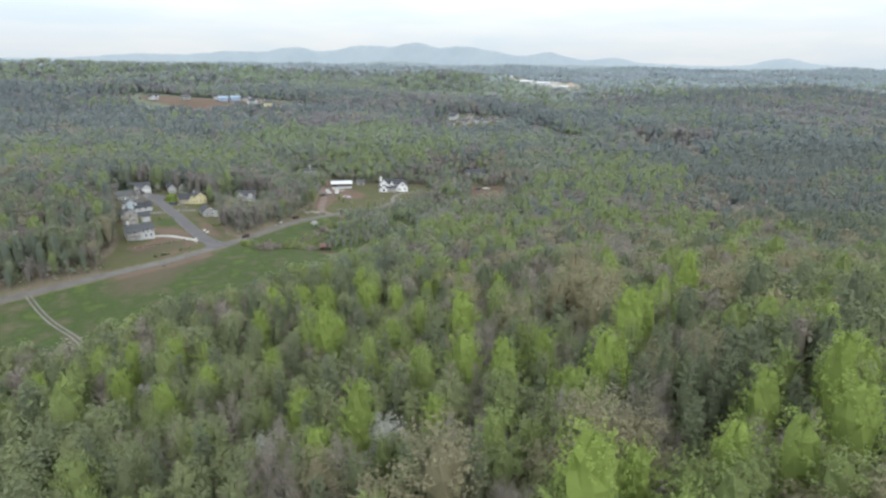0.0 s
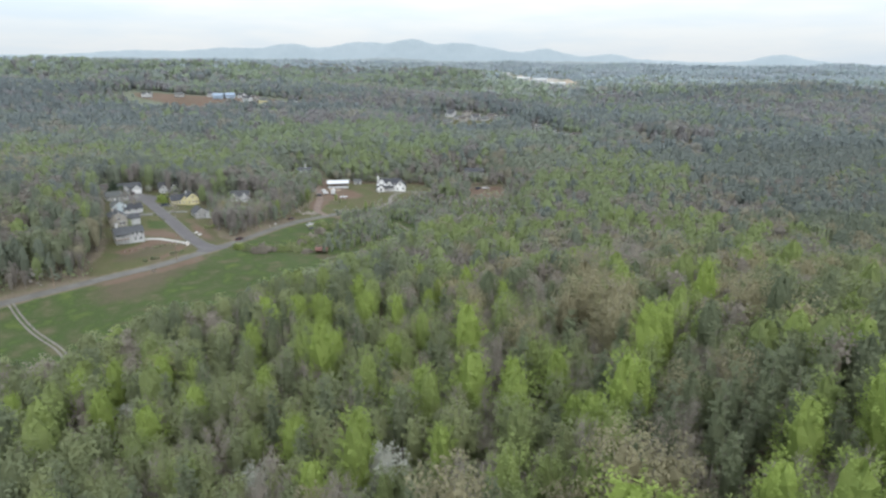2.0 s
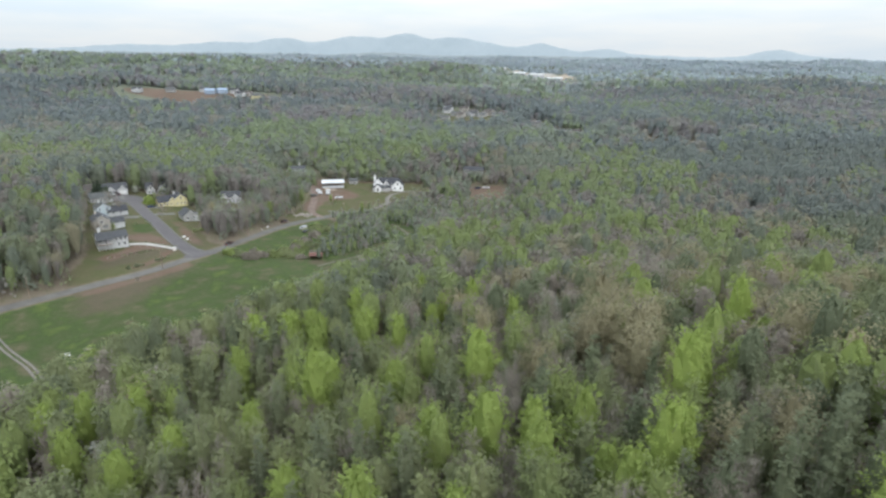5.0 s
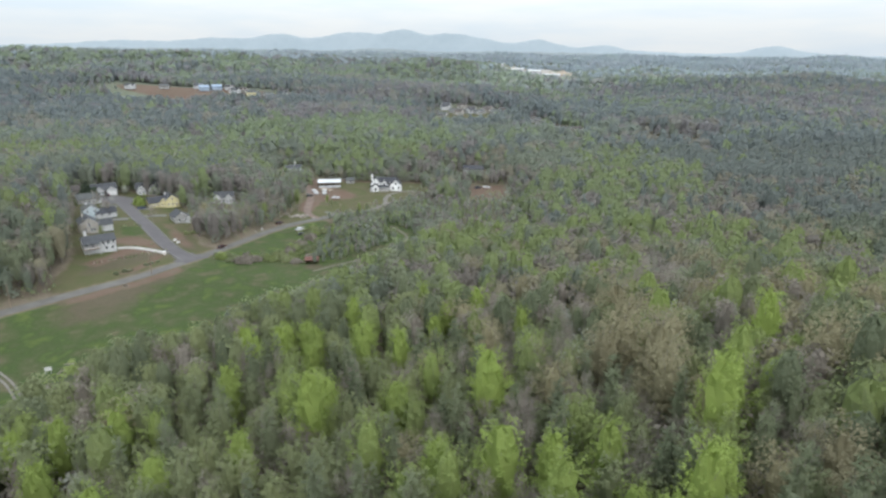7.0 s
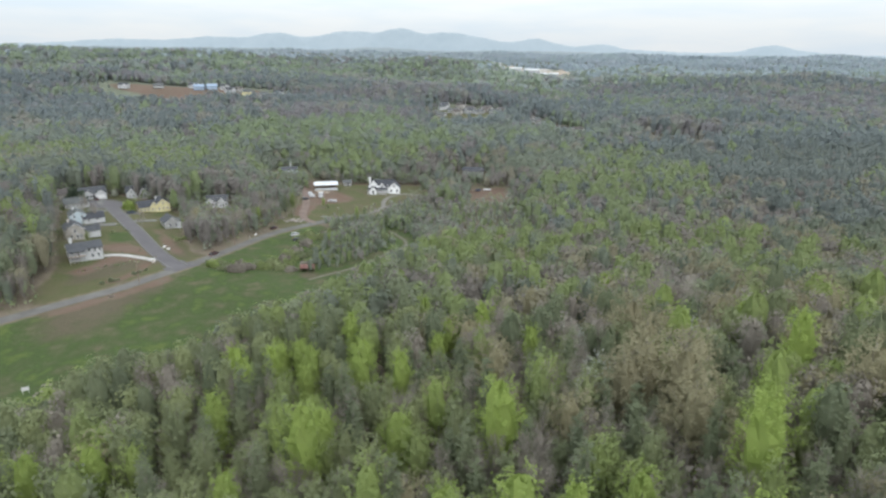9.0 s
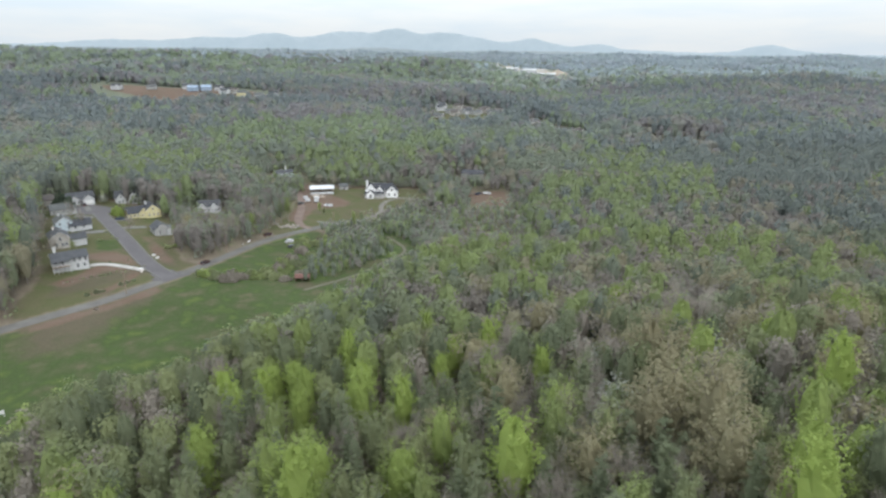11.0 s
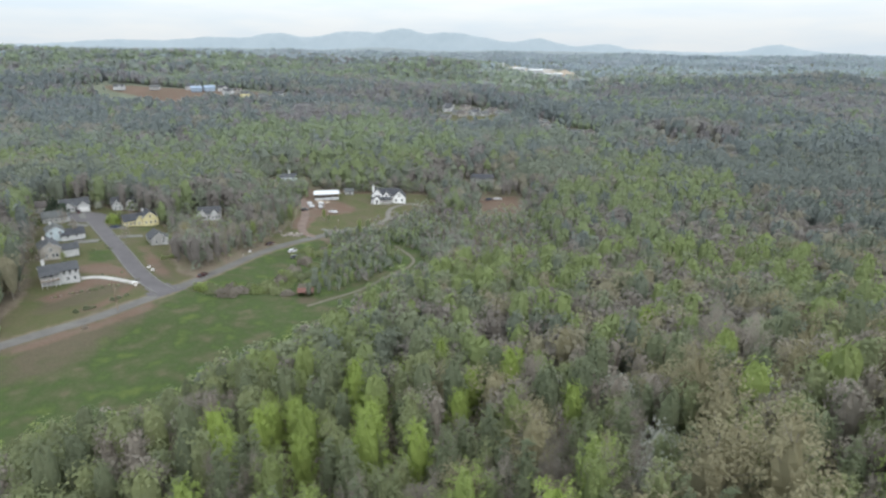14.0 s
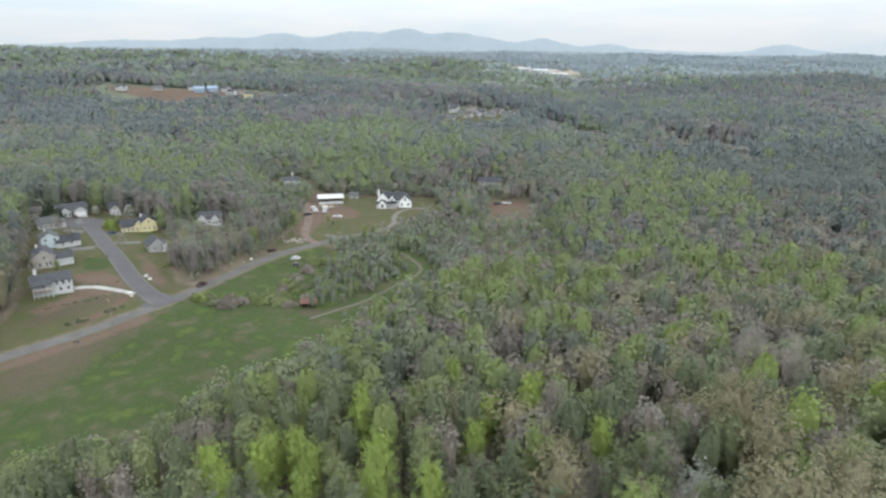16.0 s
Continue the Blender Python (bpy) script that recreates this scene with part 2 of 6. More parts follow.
def ground_z(x, y):
    return float(height(x, y))


def inside(poly, x, y):
    """Signed distance to a polygon's outline, in metres: plus inside."""
    x, y = np.asarray(x, float), np.asarray(y, float)
    best, within = np.full(x.shape, 1e9), np.zeros(x.shape, bool)
    for (ax, ay), (bx, by) in zip(poly, poly[1:] + poly[:1]):
        ux, uy = bx - ax, by - ay
        s = np.clip(((x - ax) * ux + (y - ay) * uy) / (ux * ux + uy * uy), 0, 1)
        best = np.minimum(best, np.hypot(x - ax - s * ux, y - ay - s * uy))
        if ay != by:
            cross = ax + (y - ay) / (by - ay) * ux
            within ^= ((ay > y) != (by > y)) & (x < cross)
    return np.where(within, best, -best)


def off_line(line, x, y):
    x, y = np.asarray(x, float), np.asarray(y, float)
    best = np.full(x.shape, 1e9)
    for (ax, ay), (bx, by) in zip(line, line[1:]):
        ux, uy = bx - ax, by - ay
        s = np.clip(((x - ax) * ux + (y - ay) * uy) / (ux * ux + uy * uy), 0, 1)
        best = np.minimum(best, np.hypot(x - ax - s * ux, y - ay - s * uy))
    return best


MAIN_ROAD = [(-420, -20), (-300, 85), (-228, 168), (-176, 225.7), (-149, 255), (-138.7, 266.2), (-132.4, 273), (-126.4, 281.3), (-120.5, 291.3), (-114, 302.8), (-107.6, 316.4), (-101.1, 334), (-93.8, 354.4), (-84.3, 373.4), (-72.5, 388.7), (-62, 401.5), (-50, 411)]
SIDE_STREET = [(-115.5, 301.5), (-125.5, 310.5), (-136.5, 323), (-150.8, 341.5), (-165.5, 359.5), (-183, 381)]
FIELD_TRACK = [(-170, 233), (-158, 221), (-146, 210.5), (-132, 200), (-123, 191)]
FARM_LOOP = [(-57, 405.5), (-49, 411), (-42.5, 419), (-37, 430), (-37.5, 441), (-36, 451), (-31, 458.5), (-25, 462), (-18.5, 460)]
FARM_BRANCH = [(-38, 428.5), (-30, 436), (-21, 444), (-14, 448.5)]
TRAIL = [(-58, 290), (-49, 299), (-41, 307), (-34.3, 318), (-31.5, 323.5), (-26.6, 333.6), (-22, 340), (-19.3, 350), (-20.8, 359), (-25.8, 371), (-30, 378.5)]
NEAR_ROAD = MAIN_ROAD[2:15]
MEADOW = [(x + 3.2, y - 2.0) for x, y in NEAR_ROAD] + [(-60, 372), (-58, 345), (-54, 318), (-42, 292), (-44, 279), (-57, 255), (-72, 240), (-88, 216), (-103, 208), (-113, 208), (-112, 199), (-119, 180), (-134, 168), (-152, 140), (-215, 118)]
YARDS = [(x - 3.2, y + 2.0) for x, y in MAIN_ROAD[4:11]] + [(-120, 324), (-132, 347), (-146, 382), (-166, 396), (-186, 410), (-208, 406), (-216, 385), (-205, 368), (-186, 336), (-180, 322), (-166, 300), (-160, 284), (-158, 266)]
FARM = [(-122, 516), (-106, 532), (-98, 512), (-92, 470), (-92, 440), (-90, 415), (-96, 372), (-82, 374), (-66, 391), (-50, 407), (-38, 419), (-16, 440), (-8, 455), (-14, 482), (-30, 485), (-73, 487), (-88, 492)]
RED_LOT = [(20, 475), (46, 474), (44, 438), (22, 438)]
GLADE = [(12, 494), (37, 492), (34, 524), (10, 516)]
BUILDING_SITE = [(-515, 1030), (-470, 1066), (-330, 1056), (-250, 1064), (-235, 1036), (-300, 1000), (-340, 990), (-385, 950), (-425, 985)]
QUARRY = [(185, 3300), (230, 2500), (330, 2200), (400, 2130), (470, 2260), (430, 2500), (300, 3300)]
RED_FAR = [(335, 1410), (425, 1430), (445, 1500), (345, 1490)]
VALLEY_HOMES = [(0, 880), (12, 990), (60, 1000), (110, 950), (80, 910)]
VALLEY_HOMES_EAST = [(116, 880), (138, 886), (172, 792), (168, 738), (148, 738), (126, 820)]
RIDGE_HOMES = [(226, 682), (296, 680), (292, 704), (232, 706)]
FLUE_HOUSE = [(-130, 513), (-103, 511), (-103, 533), (-128, 535)]
CLEARED = [(-147, 398), (-124, 400), (-126, 418), (-146, 414)]
CLAY_EDGE = [(-64, 486), (8, 486), (8, 492), (-64, 492)]
OPEN = [CLAY_EDGE, FLUE_HOUSE, CLEARED, MEADOW, YARDS, FARM, RED_LOT, GLADE, BUILDING_SITE, QUARRY, RED_FAR, VALLEY_HOMES, VALLEY_HOMES_EAST, RIDGE_HOMES]


YOUNG = [(-60, 300), (-45, 284), (-22, 318), (2, 372), (14, 425), (-20, 440), (-40, 418), (-62, 396), (-60, 345)]


def stature(x, y):
    """How tall the wood stands: low scrub before the farm, lowered where it would hide clearings or trail from the
    camera, full height elsewhere.
    """
    low = 0.66 * ease(inside(YOUNG, x, y), -5, 5) + 0.2 * ease(inside(YOUNG, x, y), -22, -4)
    for poly, deep in ((VALLEY_HOMES, 80), (VALLEY_HOMES_EAST, 90), (RIDGE_HOMES, 70), (BUILDING_SITE, 60), (QUARRY, 420), (RED_LOT, 120), (FARM, 16), (CLEARED, 60), (FLUE_HOUSE, 80)):
        for k in (0.25, 0.55, 0.85):
            ahead = inside(poly, x * (1 + deep * k / np.maximum(y, 50)), y + deep * k)
            low = np.maximum(low, 0.66 * ease(ahead, -deep * 0.22, 0))
    for poly, wide, drop in ((VALLEY_HOMES, 45, 0.55), (VALLEY_HOMES_EAST, 34, 0.5), (RIDGE_HOMES, 36, 0.5), (BUILDING_SITE, 80, 0.62), (FARM, 24, 0.5), (FLUE_HOUSE, 30, 0.5), (RED_LOT, 24, 0.5), (GLADE, 24, 0.5)):
        low = np.maximum(low, drop * ease(inside(poly, x, y), -wide, -3))
    low = np.maximum(low, 0.55 * ease(-off_line(TRAIL, x, y), -24, -6))
    for k in (12, 24, 36):
        low = np.maximum(low, 0.62 * ease(-off_line(TRAIL, x * (1 + k / np.maximum(y, 50)), y + k), -13, -6))
    low = np.maximum(low, np.where(x < -48, 0.62, 0.35) * ease(inside(MEADOW, x, y), -26, -3) * (y < 275) * (np.hypot(x, y) > 150))
    return 1.0 - np.minimum(low, 0.72)


def wooded(x, y, margin):
    """Where trees stand: off the clearings and roads, and off the camera's sight lines to some of them."""
    ok = np.ones(np.shape(x), bool)
    for poly in OPEN:
        ok &= inside(poly, x, y) < -margin
    for poly, deep in ((VALLEY_HOMES, 75), (VALLEY_HOMES_EAST, 100), (BUILDING_SITE, 36), (RED_LOT, 14), (QUARRY, 90), (RED_FAR, 60)):
        ok &= inside(poly, x * (1 + deep / np.maximum(y, 50)), y + deep) < 0
    return ok & (off_line(MAIN_ROAD, x, y) > 5 + margin) & (off_line(SIDE_STREET, x, y) > 5) & (off_line(TRAIL, x, y) > 4.5) & (off_line(TRAIL, x, y + 10) > 5.5) & (off_line(TRAIL, x + 1.5, y + 20) > 3.5) & (off_line(FARM_LOOP, x, y) > 5) & (off_line(FARM_LOOP, x, y + 14) > 4)


def spaced(low, high, step, growth, reach_low, reach_high):
    mid = list(np.arange(low, high + 0.1, step))
    up, down, s = [mid[-1]], [mid[0]], step
    while up[-1] < reach_high or down[-1] > reach_low:
        s = min(s * growth, 130)
        up.append(up[-1] + s)
        down.append(down[-1] - s)
    return np.array([v for v in down[:0:-1] if v >= reach_low - 130] + mid + [v for v in up[1:] if v <= reach_high + 130])


def grid_mesh(name, xs, ys, z):
    nx, ny = len(xs), len(ys)
    gx, gy = np.meshgrid(xs, ys)
    co = np.stack([gx, gy, z], -1).reshape(-1, 3)
    a = (np.arange(ny - 1)[:, None] * nx + np.arange(nx - 1)).ravel()
    quads = np.stack([a, a + 1, a + nx + 1, a + nx], -1)
    return quad_mesh(name, co, quads)


def quad_mesh(name, co, quads, mat=None, smooth=False, tint=None):
    me = bpy.data.meshes.new(name)
    me.vertices.add(len(co))
    me.vertices.foreach_set("co", np.ascontiguousarray(co, np.float32).ravel())
    me.loops.add(quads.size)
    me.loops.foreach_set("vertex_index", np.ascontiguousarray(quads, np.int32).ravel())
    me.polygons.add(len(quads))
    me.polygons.foreach_set("loop_start", np.arange(0, quads.size, quads.shape[1], dtype=np.int32))
    me.polygons.foreach_set("use_smooth", np.full(len(quads), smooth))
    if tint is not None:
        at = me.attributes.new("tint", "FLOAT", "POINT")
        at.data.foreach_set("value", np.ascontiguousarray(tint, np.float32))
    if mat:
        me.materials.append(mat)
    me.update(calc_edges=True)
    return me


XS = spaced(-240, 70, 2.5, 1.09, -4900, 4900)
YS = spaced(150, 500, 2.5, 1.09, -1500, 4900)
GX, GY = np.meshgrid(XS, YS)
ground = tagged(new("ground", grid_mesh("ground", XS, YS, height(GX, GY))), "rolling leaf-strewn ground with green meadow and red clay", "ground", kind="structure")
ground.data.materials.append(GROUND)
ground.data.polygons.foreach_set("use_smooth", np.ones(len(ground.data.polygons), bool))


def cover_mask(name, value):
    at = ground.data.attributes.new(name, "FLOAT", "POINT")
    at.data.foreach_set("value", np.ascontiguousarray(value, np.float32).ravel())


DARK_LAWN = [(-165, 340), (-156, 342), (-147, 329), (-157, 326)]
cover_mask("meadow", np.maximum(np.maximum(inside(DARK_LAWN, GX, GY), np.minimum(inside(YOUNG, GX, GY), 6 - 0.2 * off_line(TRAIL, GX, GY))), np.maximum(inside(MEADOW, GX, GY), inside(GLADE, GX, GY))))
cover_mask("lawn", np.maximum.reduce([inside(YARDS, GX, GY), inside(FARM, GX, GY), inside(VALLEY_HOMES, GX, GY), inside(VALLEY_HOMES_EAST, GX, GY)]))
BANK = [(-156, 288), (-150, 296), (-134, 313), (-128, 306), (-140, 285), (-149, 277)]
BANK_TOP = [(-156, 287), (-151, 298.6), (-148.5, 311), (-135, 308.5), (-131, 305), (-143, 304), (-146, 292.5), (-150, 284.5)]
MULCH = [(-160, 321.5), (-150.5, 326), (-141.5, 323.5), (-133, 313), (-138, 313.5), (-149, 315), (-156, 314)]
STREET_BED = [(-148.5, 352), (-138.5, 336), (-125, 318.5), (-120, 317.5), (-133.5, 338), (-143, 350)]
BANK_FOOT = [(-131, 304), (-130.5, 295), (-132, 289), (-136, 282)]
BARE_STRIP = [(x + 3, y - 2) for x, y in MAIN_ROAD[4:9]] + [(-114, 282), (-119, 258), (-126, 238), (-136, 236)]
BED = [(-132, 336), (-121, 322), (-115, 311), (-124, 315), (-134, 330)]
cover_mask("earth", np.maximum.reduce([inside(BARE_STRIP, GX, GY), 2 * inside(BANK, GX, GY), 3 * inside(BED, GX, GY), 3 - 4 * off_line(TRAIL, GX, GY), 12 - 3 * np.hypot(GX + 59, GY - 296)]))
YARD_CLAY = [(-106, 512), (-88, 440), (-90, 420), (-88, 400), (-80, 402), (-78, 430), (-60, 440), (-58, 452), (-70, 462), (-90, 490)]
cover_mask("red", np.maximum.reduce([inside(p, GX, GY) for p in (RED_LOT, YARD_CLAY, CLAY_EDGE, BUILDING_SITE, RED_FAR)] + [inside(p, GX, GY) for p in (BANK_TOP, MULCH, STREET_BED)] + [1.6 - off_line(BANK_FOOT, GX, GY), 2.4 - off_line([(x + 5.2, y - 3.0) for x, y in MAIN_ROAD[4:9]], GX, GY)]))
cover_mask("stone", inside(QUARRY, GX, GY))
cover_mask("far", (np.hypot(GX, GY) - 900) / 400)


def ribbon(name, line, width, mat, lift=0.07, step=2.0, thick=0.12, offset=0.0):
    """A strip of paving laid along a line, with sides that go into the ground."""
    pts = [Vector(p) for p in line]
    dense = []
    for k in range(len(pts) - 1):
        p0, p1, p2, p3 = pts[max(k - 1, 0)], pts[k], pts[k + 1], pts[min(k + 2, len(pts) - 1)]
        for s in np.arange(0, 1, step / max((p2 - p1).length, step)):
            dense.append(0.5 * ((2 * p1) + (p2 - p0) * s + (2 * p0 - 5 * p1 + 4 * p2 - p3) * s ** 2 + (3 * p1 - p0 - 3 * p2 + p3) * s ** 3))
    dense.append(pts[-1])
    co, quads = [], []
    for k, p in enumerate(dense):
        d = (dense[min(k + 1, len(dense) - 1)] - dense[max(k - 1, 0)]).normalized()
        side = Vector((-d.y, d.x))
        rim = [p + side * (offset + width * s) for s in (-0.5, -0.5, -0.17, 0.17, 0.5, 0.5)]
        drop = (-thick - 0.3, 0, 0.03, 0.03, 0, -thick - 0.3)
        co += [(q.x, q.y, ground_z(q.x, q.y) + lift + h) for q, h in zip(rim, drop)]
        if k:
            a = 6 * (k - 1)
            quads += [(a + j, a + j + 6, a + j + 7, a + j + 1) for j in range(5)]
    return new(name, quad_mesh(name, np.array(co), np.array(quads), mat))


tagged(ribbon("road", MAIN_ROAD, 4.8, ASPHALT), "worn grey two-lane asphalt country road", "road", kind="structure")
street = tagged(ribbon("side_street", SIDE_STREET, 6.4, STREET_ASPHALT, 0.1), "grey asphalt side street with concrete kerbs", "street", kind="structure")
for line, wide in (([(-121.5, 307), (-113.5, 300.2)], 9.5), ([(-118, 304), (-112.8, 300)], 14)):
    tagged(ribbon("street_mouth", line, wide, STREET_ASPHALT, 0.085), "flared asphalt mouth of the side street", "street", kind="structure")
for side in (-1, 1):
    tagged(ribbon("kerb", SIDE_STREET, 0.5, KERB, 0.2, offset=side * 3.45), "low concrete kerb along the street", "kerb", kind="structure")
tagged(ribbon("driveway", [(-151.5, 308.5), (-146, 311), (-138, 310.3), (-128.5, 307.5)], 2.8, CONCRETE, 0.12), "curving pale concrete driveway", "driveway", kind="structure")
for side in (-0.8, 0.8):
    tagged(ribbon("field_track", FIELD_TRACK, 0.75, GRAVEL, 0.06, offset=side), "gravel wheel track across the meadow", "track", kind="structure")
tagged(ribbon("footpath", TRAIL, 1.5, surface("trodden_earth", (0.085, 0.080, 0.056), (0.120, 0.110, 0.080), 0.4, 0.95, 20), 0.06), "trodden earth path winding through the thicket", "path", kind="structure")
tagged(ribbon("farm_drive", FARM_LOOP, 3.0, GRAVEL, 0.08), "gravel drive looping past the white house", "driveway", kind="structure")
tagged(ribbon("farm_drive", FARM_BRANCH, 2.6, GRAVEL, 0.1), "gravel branch drive beside the lawn circle", "driveway", kind="structure")
tagged(ribbon("driveway", [(-72, 404.5), (-66, 402.5), (-60.5, 400)], 2.6, KERB, 0.1), "short pale gravel stub beside the road", "driveway", kind="structure")


def range_mesh(name, far, base, peaks, mat, label, rough):
    """A mountain range along an arc round the place: bumps of (azimuth, width, height) over a base line."""
    az = np.radians(np.linspace(-58, 58, 520))
    deg = np.degrees(az)
    top = base + sum(h * np.exp(-((deg - a) / w) ** 2 / 2) for a, w, h in peaks)
    top = top + rough * (np.sin(deg * 2.9) + 0.6 * np.sin(deg * 6.7 + 1) + 0.4 * np.sin(deg * 13.1 + 2))
    rows = [(0, 1.0), (-60, 0.86), (-150, 0.62), (-260, 0.3), (-340, -0.4), (90, 0.5), (110, -0.4)]
    order = [4, 3, 2, 1, 0, 5, 6]
    co = []
    for k in order:
        dr, f = rows[k]
        wob = 1 + 0.1 * np.sin(deg * 3.7 + k) * (f < 0.9)
        r = far + dr
        co.append(np.stack([np.sin(az) * r, np.cos(az) * r, top * f * wob + 20 * (1 - f)], -1))
    n = len(az)
    a = (np.arange(len(order) - 1)[:, None] * n + np.arange(n - 1)).ravel()
    quads = np.stack([a, a + 1, a + n + 1, a + n], -1)
    return tagged(new(name, quad_mesh(name, np.concatenate(co), quads, mat, True)), label, "mountains", kind="structure")


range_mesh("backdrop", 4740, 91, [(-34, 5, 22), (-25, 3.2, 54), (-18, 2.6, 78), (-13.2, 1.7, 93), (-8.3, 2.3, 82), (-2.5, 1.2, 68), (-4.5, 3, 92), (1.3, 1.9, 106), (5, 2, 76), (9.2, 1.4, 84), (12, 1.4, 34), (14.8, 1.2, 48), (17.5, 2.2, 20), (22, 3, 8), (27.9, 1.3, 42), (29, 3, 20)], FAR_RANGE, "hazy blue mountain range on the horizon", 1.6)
range_mesh("backdrop", 4480, 62, [(-4.5, 3.0, 40), (-14, 6, 30), (-28, 8, 36), (4, 4, 32), (12, 4, 26), (22, 7, 18), (34, 6, 16)], NEAR_RANGE, "low hazy blue-green foothills before the mountains", 1.8)

# Trees that stand out: place and size.
SINGLES = {}
SINGLES.setdefault("lush", []).extend([(29.9, 103.0, 1.0), (24.1, 100.1, 0.78), (12.5, 108.1, 0.93), (-5.1, 121.9, 0.9), (4.8, 117.3, 1.08), (-23.6, 186.7, 0.83), (-29.1, 111.5, 0.79), (-14.9, 96.7, 1.01), (42.9, 76.7, 0.91), (18.4, 63.9, 1.14), (49.4, 72.6, 0.95), (62.8, 86.3, 1.07), (-23.4, 175.0, 0.92), (-45.9, 192.1, 0.8), (-28.3, 151.1, 0.92), (5.1, 142.0, 1.07), (-12.9, 148.1, 0.9), (-51.9, 160.1, 0.96), (21.3, 117.0, 0.93), (47.3, 133.2, 1.03), (40.8, 123.2, 0.98), (-19.0, 213.7, 0.65)])
SINGLES.setdefault("lush", []).extend([(-29.5, 207.9, 0.76), (-13.7, 171.7, 0.87), (-46.6, 185.8, 0.85), (-40.8, 192.0, 0.84), (-36.5, 177.8, 0.82), (-28.6, 202.2, 0.77), (-36.9, 216.2, 0.62), (-44.5, 225.7, 0.62), (-8.8, 215.1, 0.78), (11.7, 217.8, 0.54), (18.0, 185.4, 0.8), (-5.0, 191.6, 0.66), (-1.9, 201.4, 0.73), (-30.0, 142.5, 1.02), (34, 107, 0.95), (-51, 178, 0.9), (-76, 129, 0.9), (-55, 129, 0.85), (-41, 133, 0.85), (67.4, 158.4, 1.05), (-17.1, 110.3, 0.8), (12.7, 117.0, 0.85)])
SINGLES.setdefault("lush", []).extend([(22.9, 107.7, 0.75), (67.2, 93.2, 1.05), (60.2, 77.5, 1.1), (51.7, 87.0, 0.9), (70.8, 92.8, 1.0), (22.6, 71.8, 0.9), (26.8, 71.4, 0.85), (-69.9, 145.6, 0.85), (-80.7, 143.4, 0.85), (-88.3, 141.1, 0.85), (-62.5, 121.8, 0.9), (-97.7, 131.3, 0.9), (-1.2, 97.6, 0.8), (-22.1, 94.2, 0.8), (7.5, 204.6, 0.85), (-36.9, 185.9, 0.8), (-54.6, 183.9, 0.95), (72.8, 189.7, 0.95), (49.6, 233.5, 0.8)])
SINGLES.setdefault("tan", []).extend([(23.4, 79.7, 1.13), (29.6, 79.6, 1.03), (15.2, 78.3, 0.87), (0.4, 71.7, 1.21), (35.5, 155.5, 1.24), (43.2, 174.9, 1.14), (30.6, 152.4, 1.22), (40.5, 149.8, 1.21), (38.0, 138.1, 1.04), (71.3, 143.0, 1.19), (-6.1, 161.5, 0.93), (41.9, 183.7, 1.11), (-0.1, 79.4, 1.0), (-9.9, 75.4, 0.9), (-20.1, 84.0, 0.8), (48.4, 162.0, 1.05), (92.1, 218.3, 1), (88.5, 236.4, 1), (69.5, 195.1, 0.9), (48.9, 202.4, 0.8)])
SINGLES.setdefault("pale", []).extend([(-11.0, 97.5, 1.35), (-34.7, 103.9, 1.12), (26.0, 162.0, 1.35), (29.9, 191.8, 1.35), (57.4, 187.1, 1.35), (-11.8, 104.7, 1.1), (31.3, 172.8, 1.2), (33.0, 205.0, 0.9), (69.3, 209.0, 1.0), (56.4, 236.0, 0.8)])
SINGLES.setdefault("bare", []).extend([(2.1, 112.8, 0.98), (59.8, 210.1, 1.17), (63.6, 204.6, 1.22), (-44.9, 110.7, 0.9), (7.9, 89.2, 0.9), (-10.0, 205.9, 0.9), (12.9, 201.4, 0.9), (27.6, 219.8, 0.95), (-67.0, 202.9, 0.9), (63.8, 220.9, 1.0), (73.1, 221.9, 1.0)])
SINGLES.setdefault("pine", []).extend([(46.5, 98.3, 1), (51.1, 98.1, 1.05), (53.5, 92.8, 1), (41.5, 92.7, 0.95), (63.3, 102.6, 1.05), (41.1, 102.0, 0.95), (39.7, 83.2, 0.9), (56.7, 103.7, 1.05), (-18.8, 78.3, 0.8), (-3.2, 236.8, 0.8), (-23.7, 234.8, 0.9), (-31.3, 232.3, 0.85), (88.2, 214.6, 0.9), (-75.2, 192.9, 0.8)])

# ---- trees ----
def leaf_cards(rng, centres, size, outward, flat=0.0, long=1.0, turned=0.5):
    """Small bent leaf clumps, one at each centre, turned at random round the outward direction."""
    n = len(centres)
    nrm = outward / (np.linalg.norm(outward, axis=1, keepdims=True) + 1e-6) + rng.normal(0, turned, (n, 3))
    nrm[:, 2] += flat
    nrm /= np.linalg.norm(nrm, axis=1, keepdims=True) + 1e-6
    a = np.cross(nrm, rng.normal(0, 1, (n, 3)))
    a /= np.linalg.norm(a, axis=1, keepdims=True) + 1e-6
    b = np.cross(nrm, a)
    s = (size * rng.uniform(0.6, 1.3, n))[:, None] / 2
    k = rng.uniform(0.55, 1.0, (n, 1)) / long
    co = np.stack([centres - a * s * long - b * s * k * 0.6, centres + a * s * long * rng.uniform(0.7, 1.2, (n, 1)) - b * s * k * 0.5 - nrm * s * 0.2, centres + b * s * k * rng.uniform(0.9, 1.5, (n, 1)) - nrm * s * 0.1], 1)
    return co


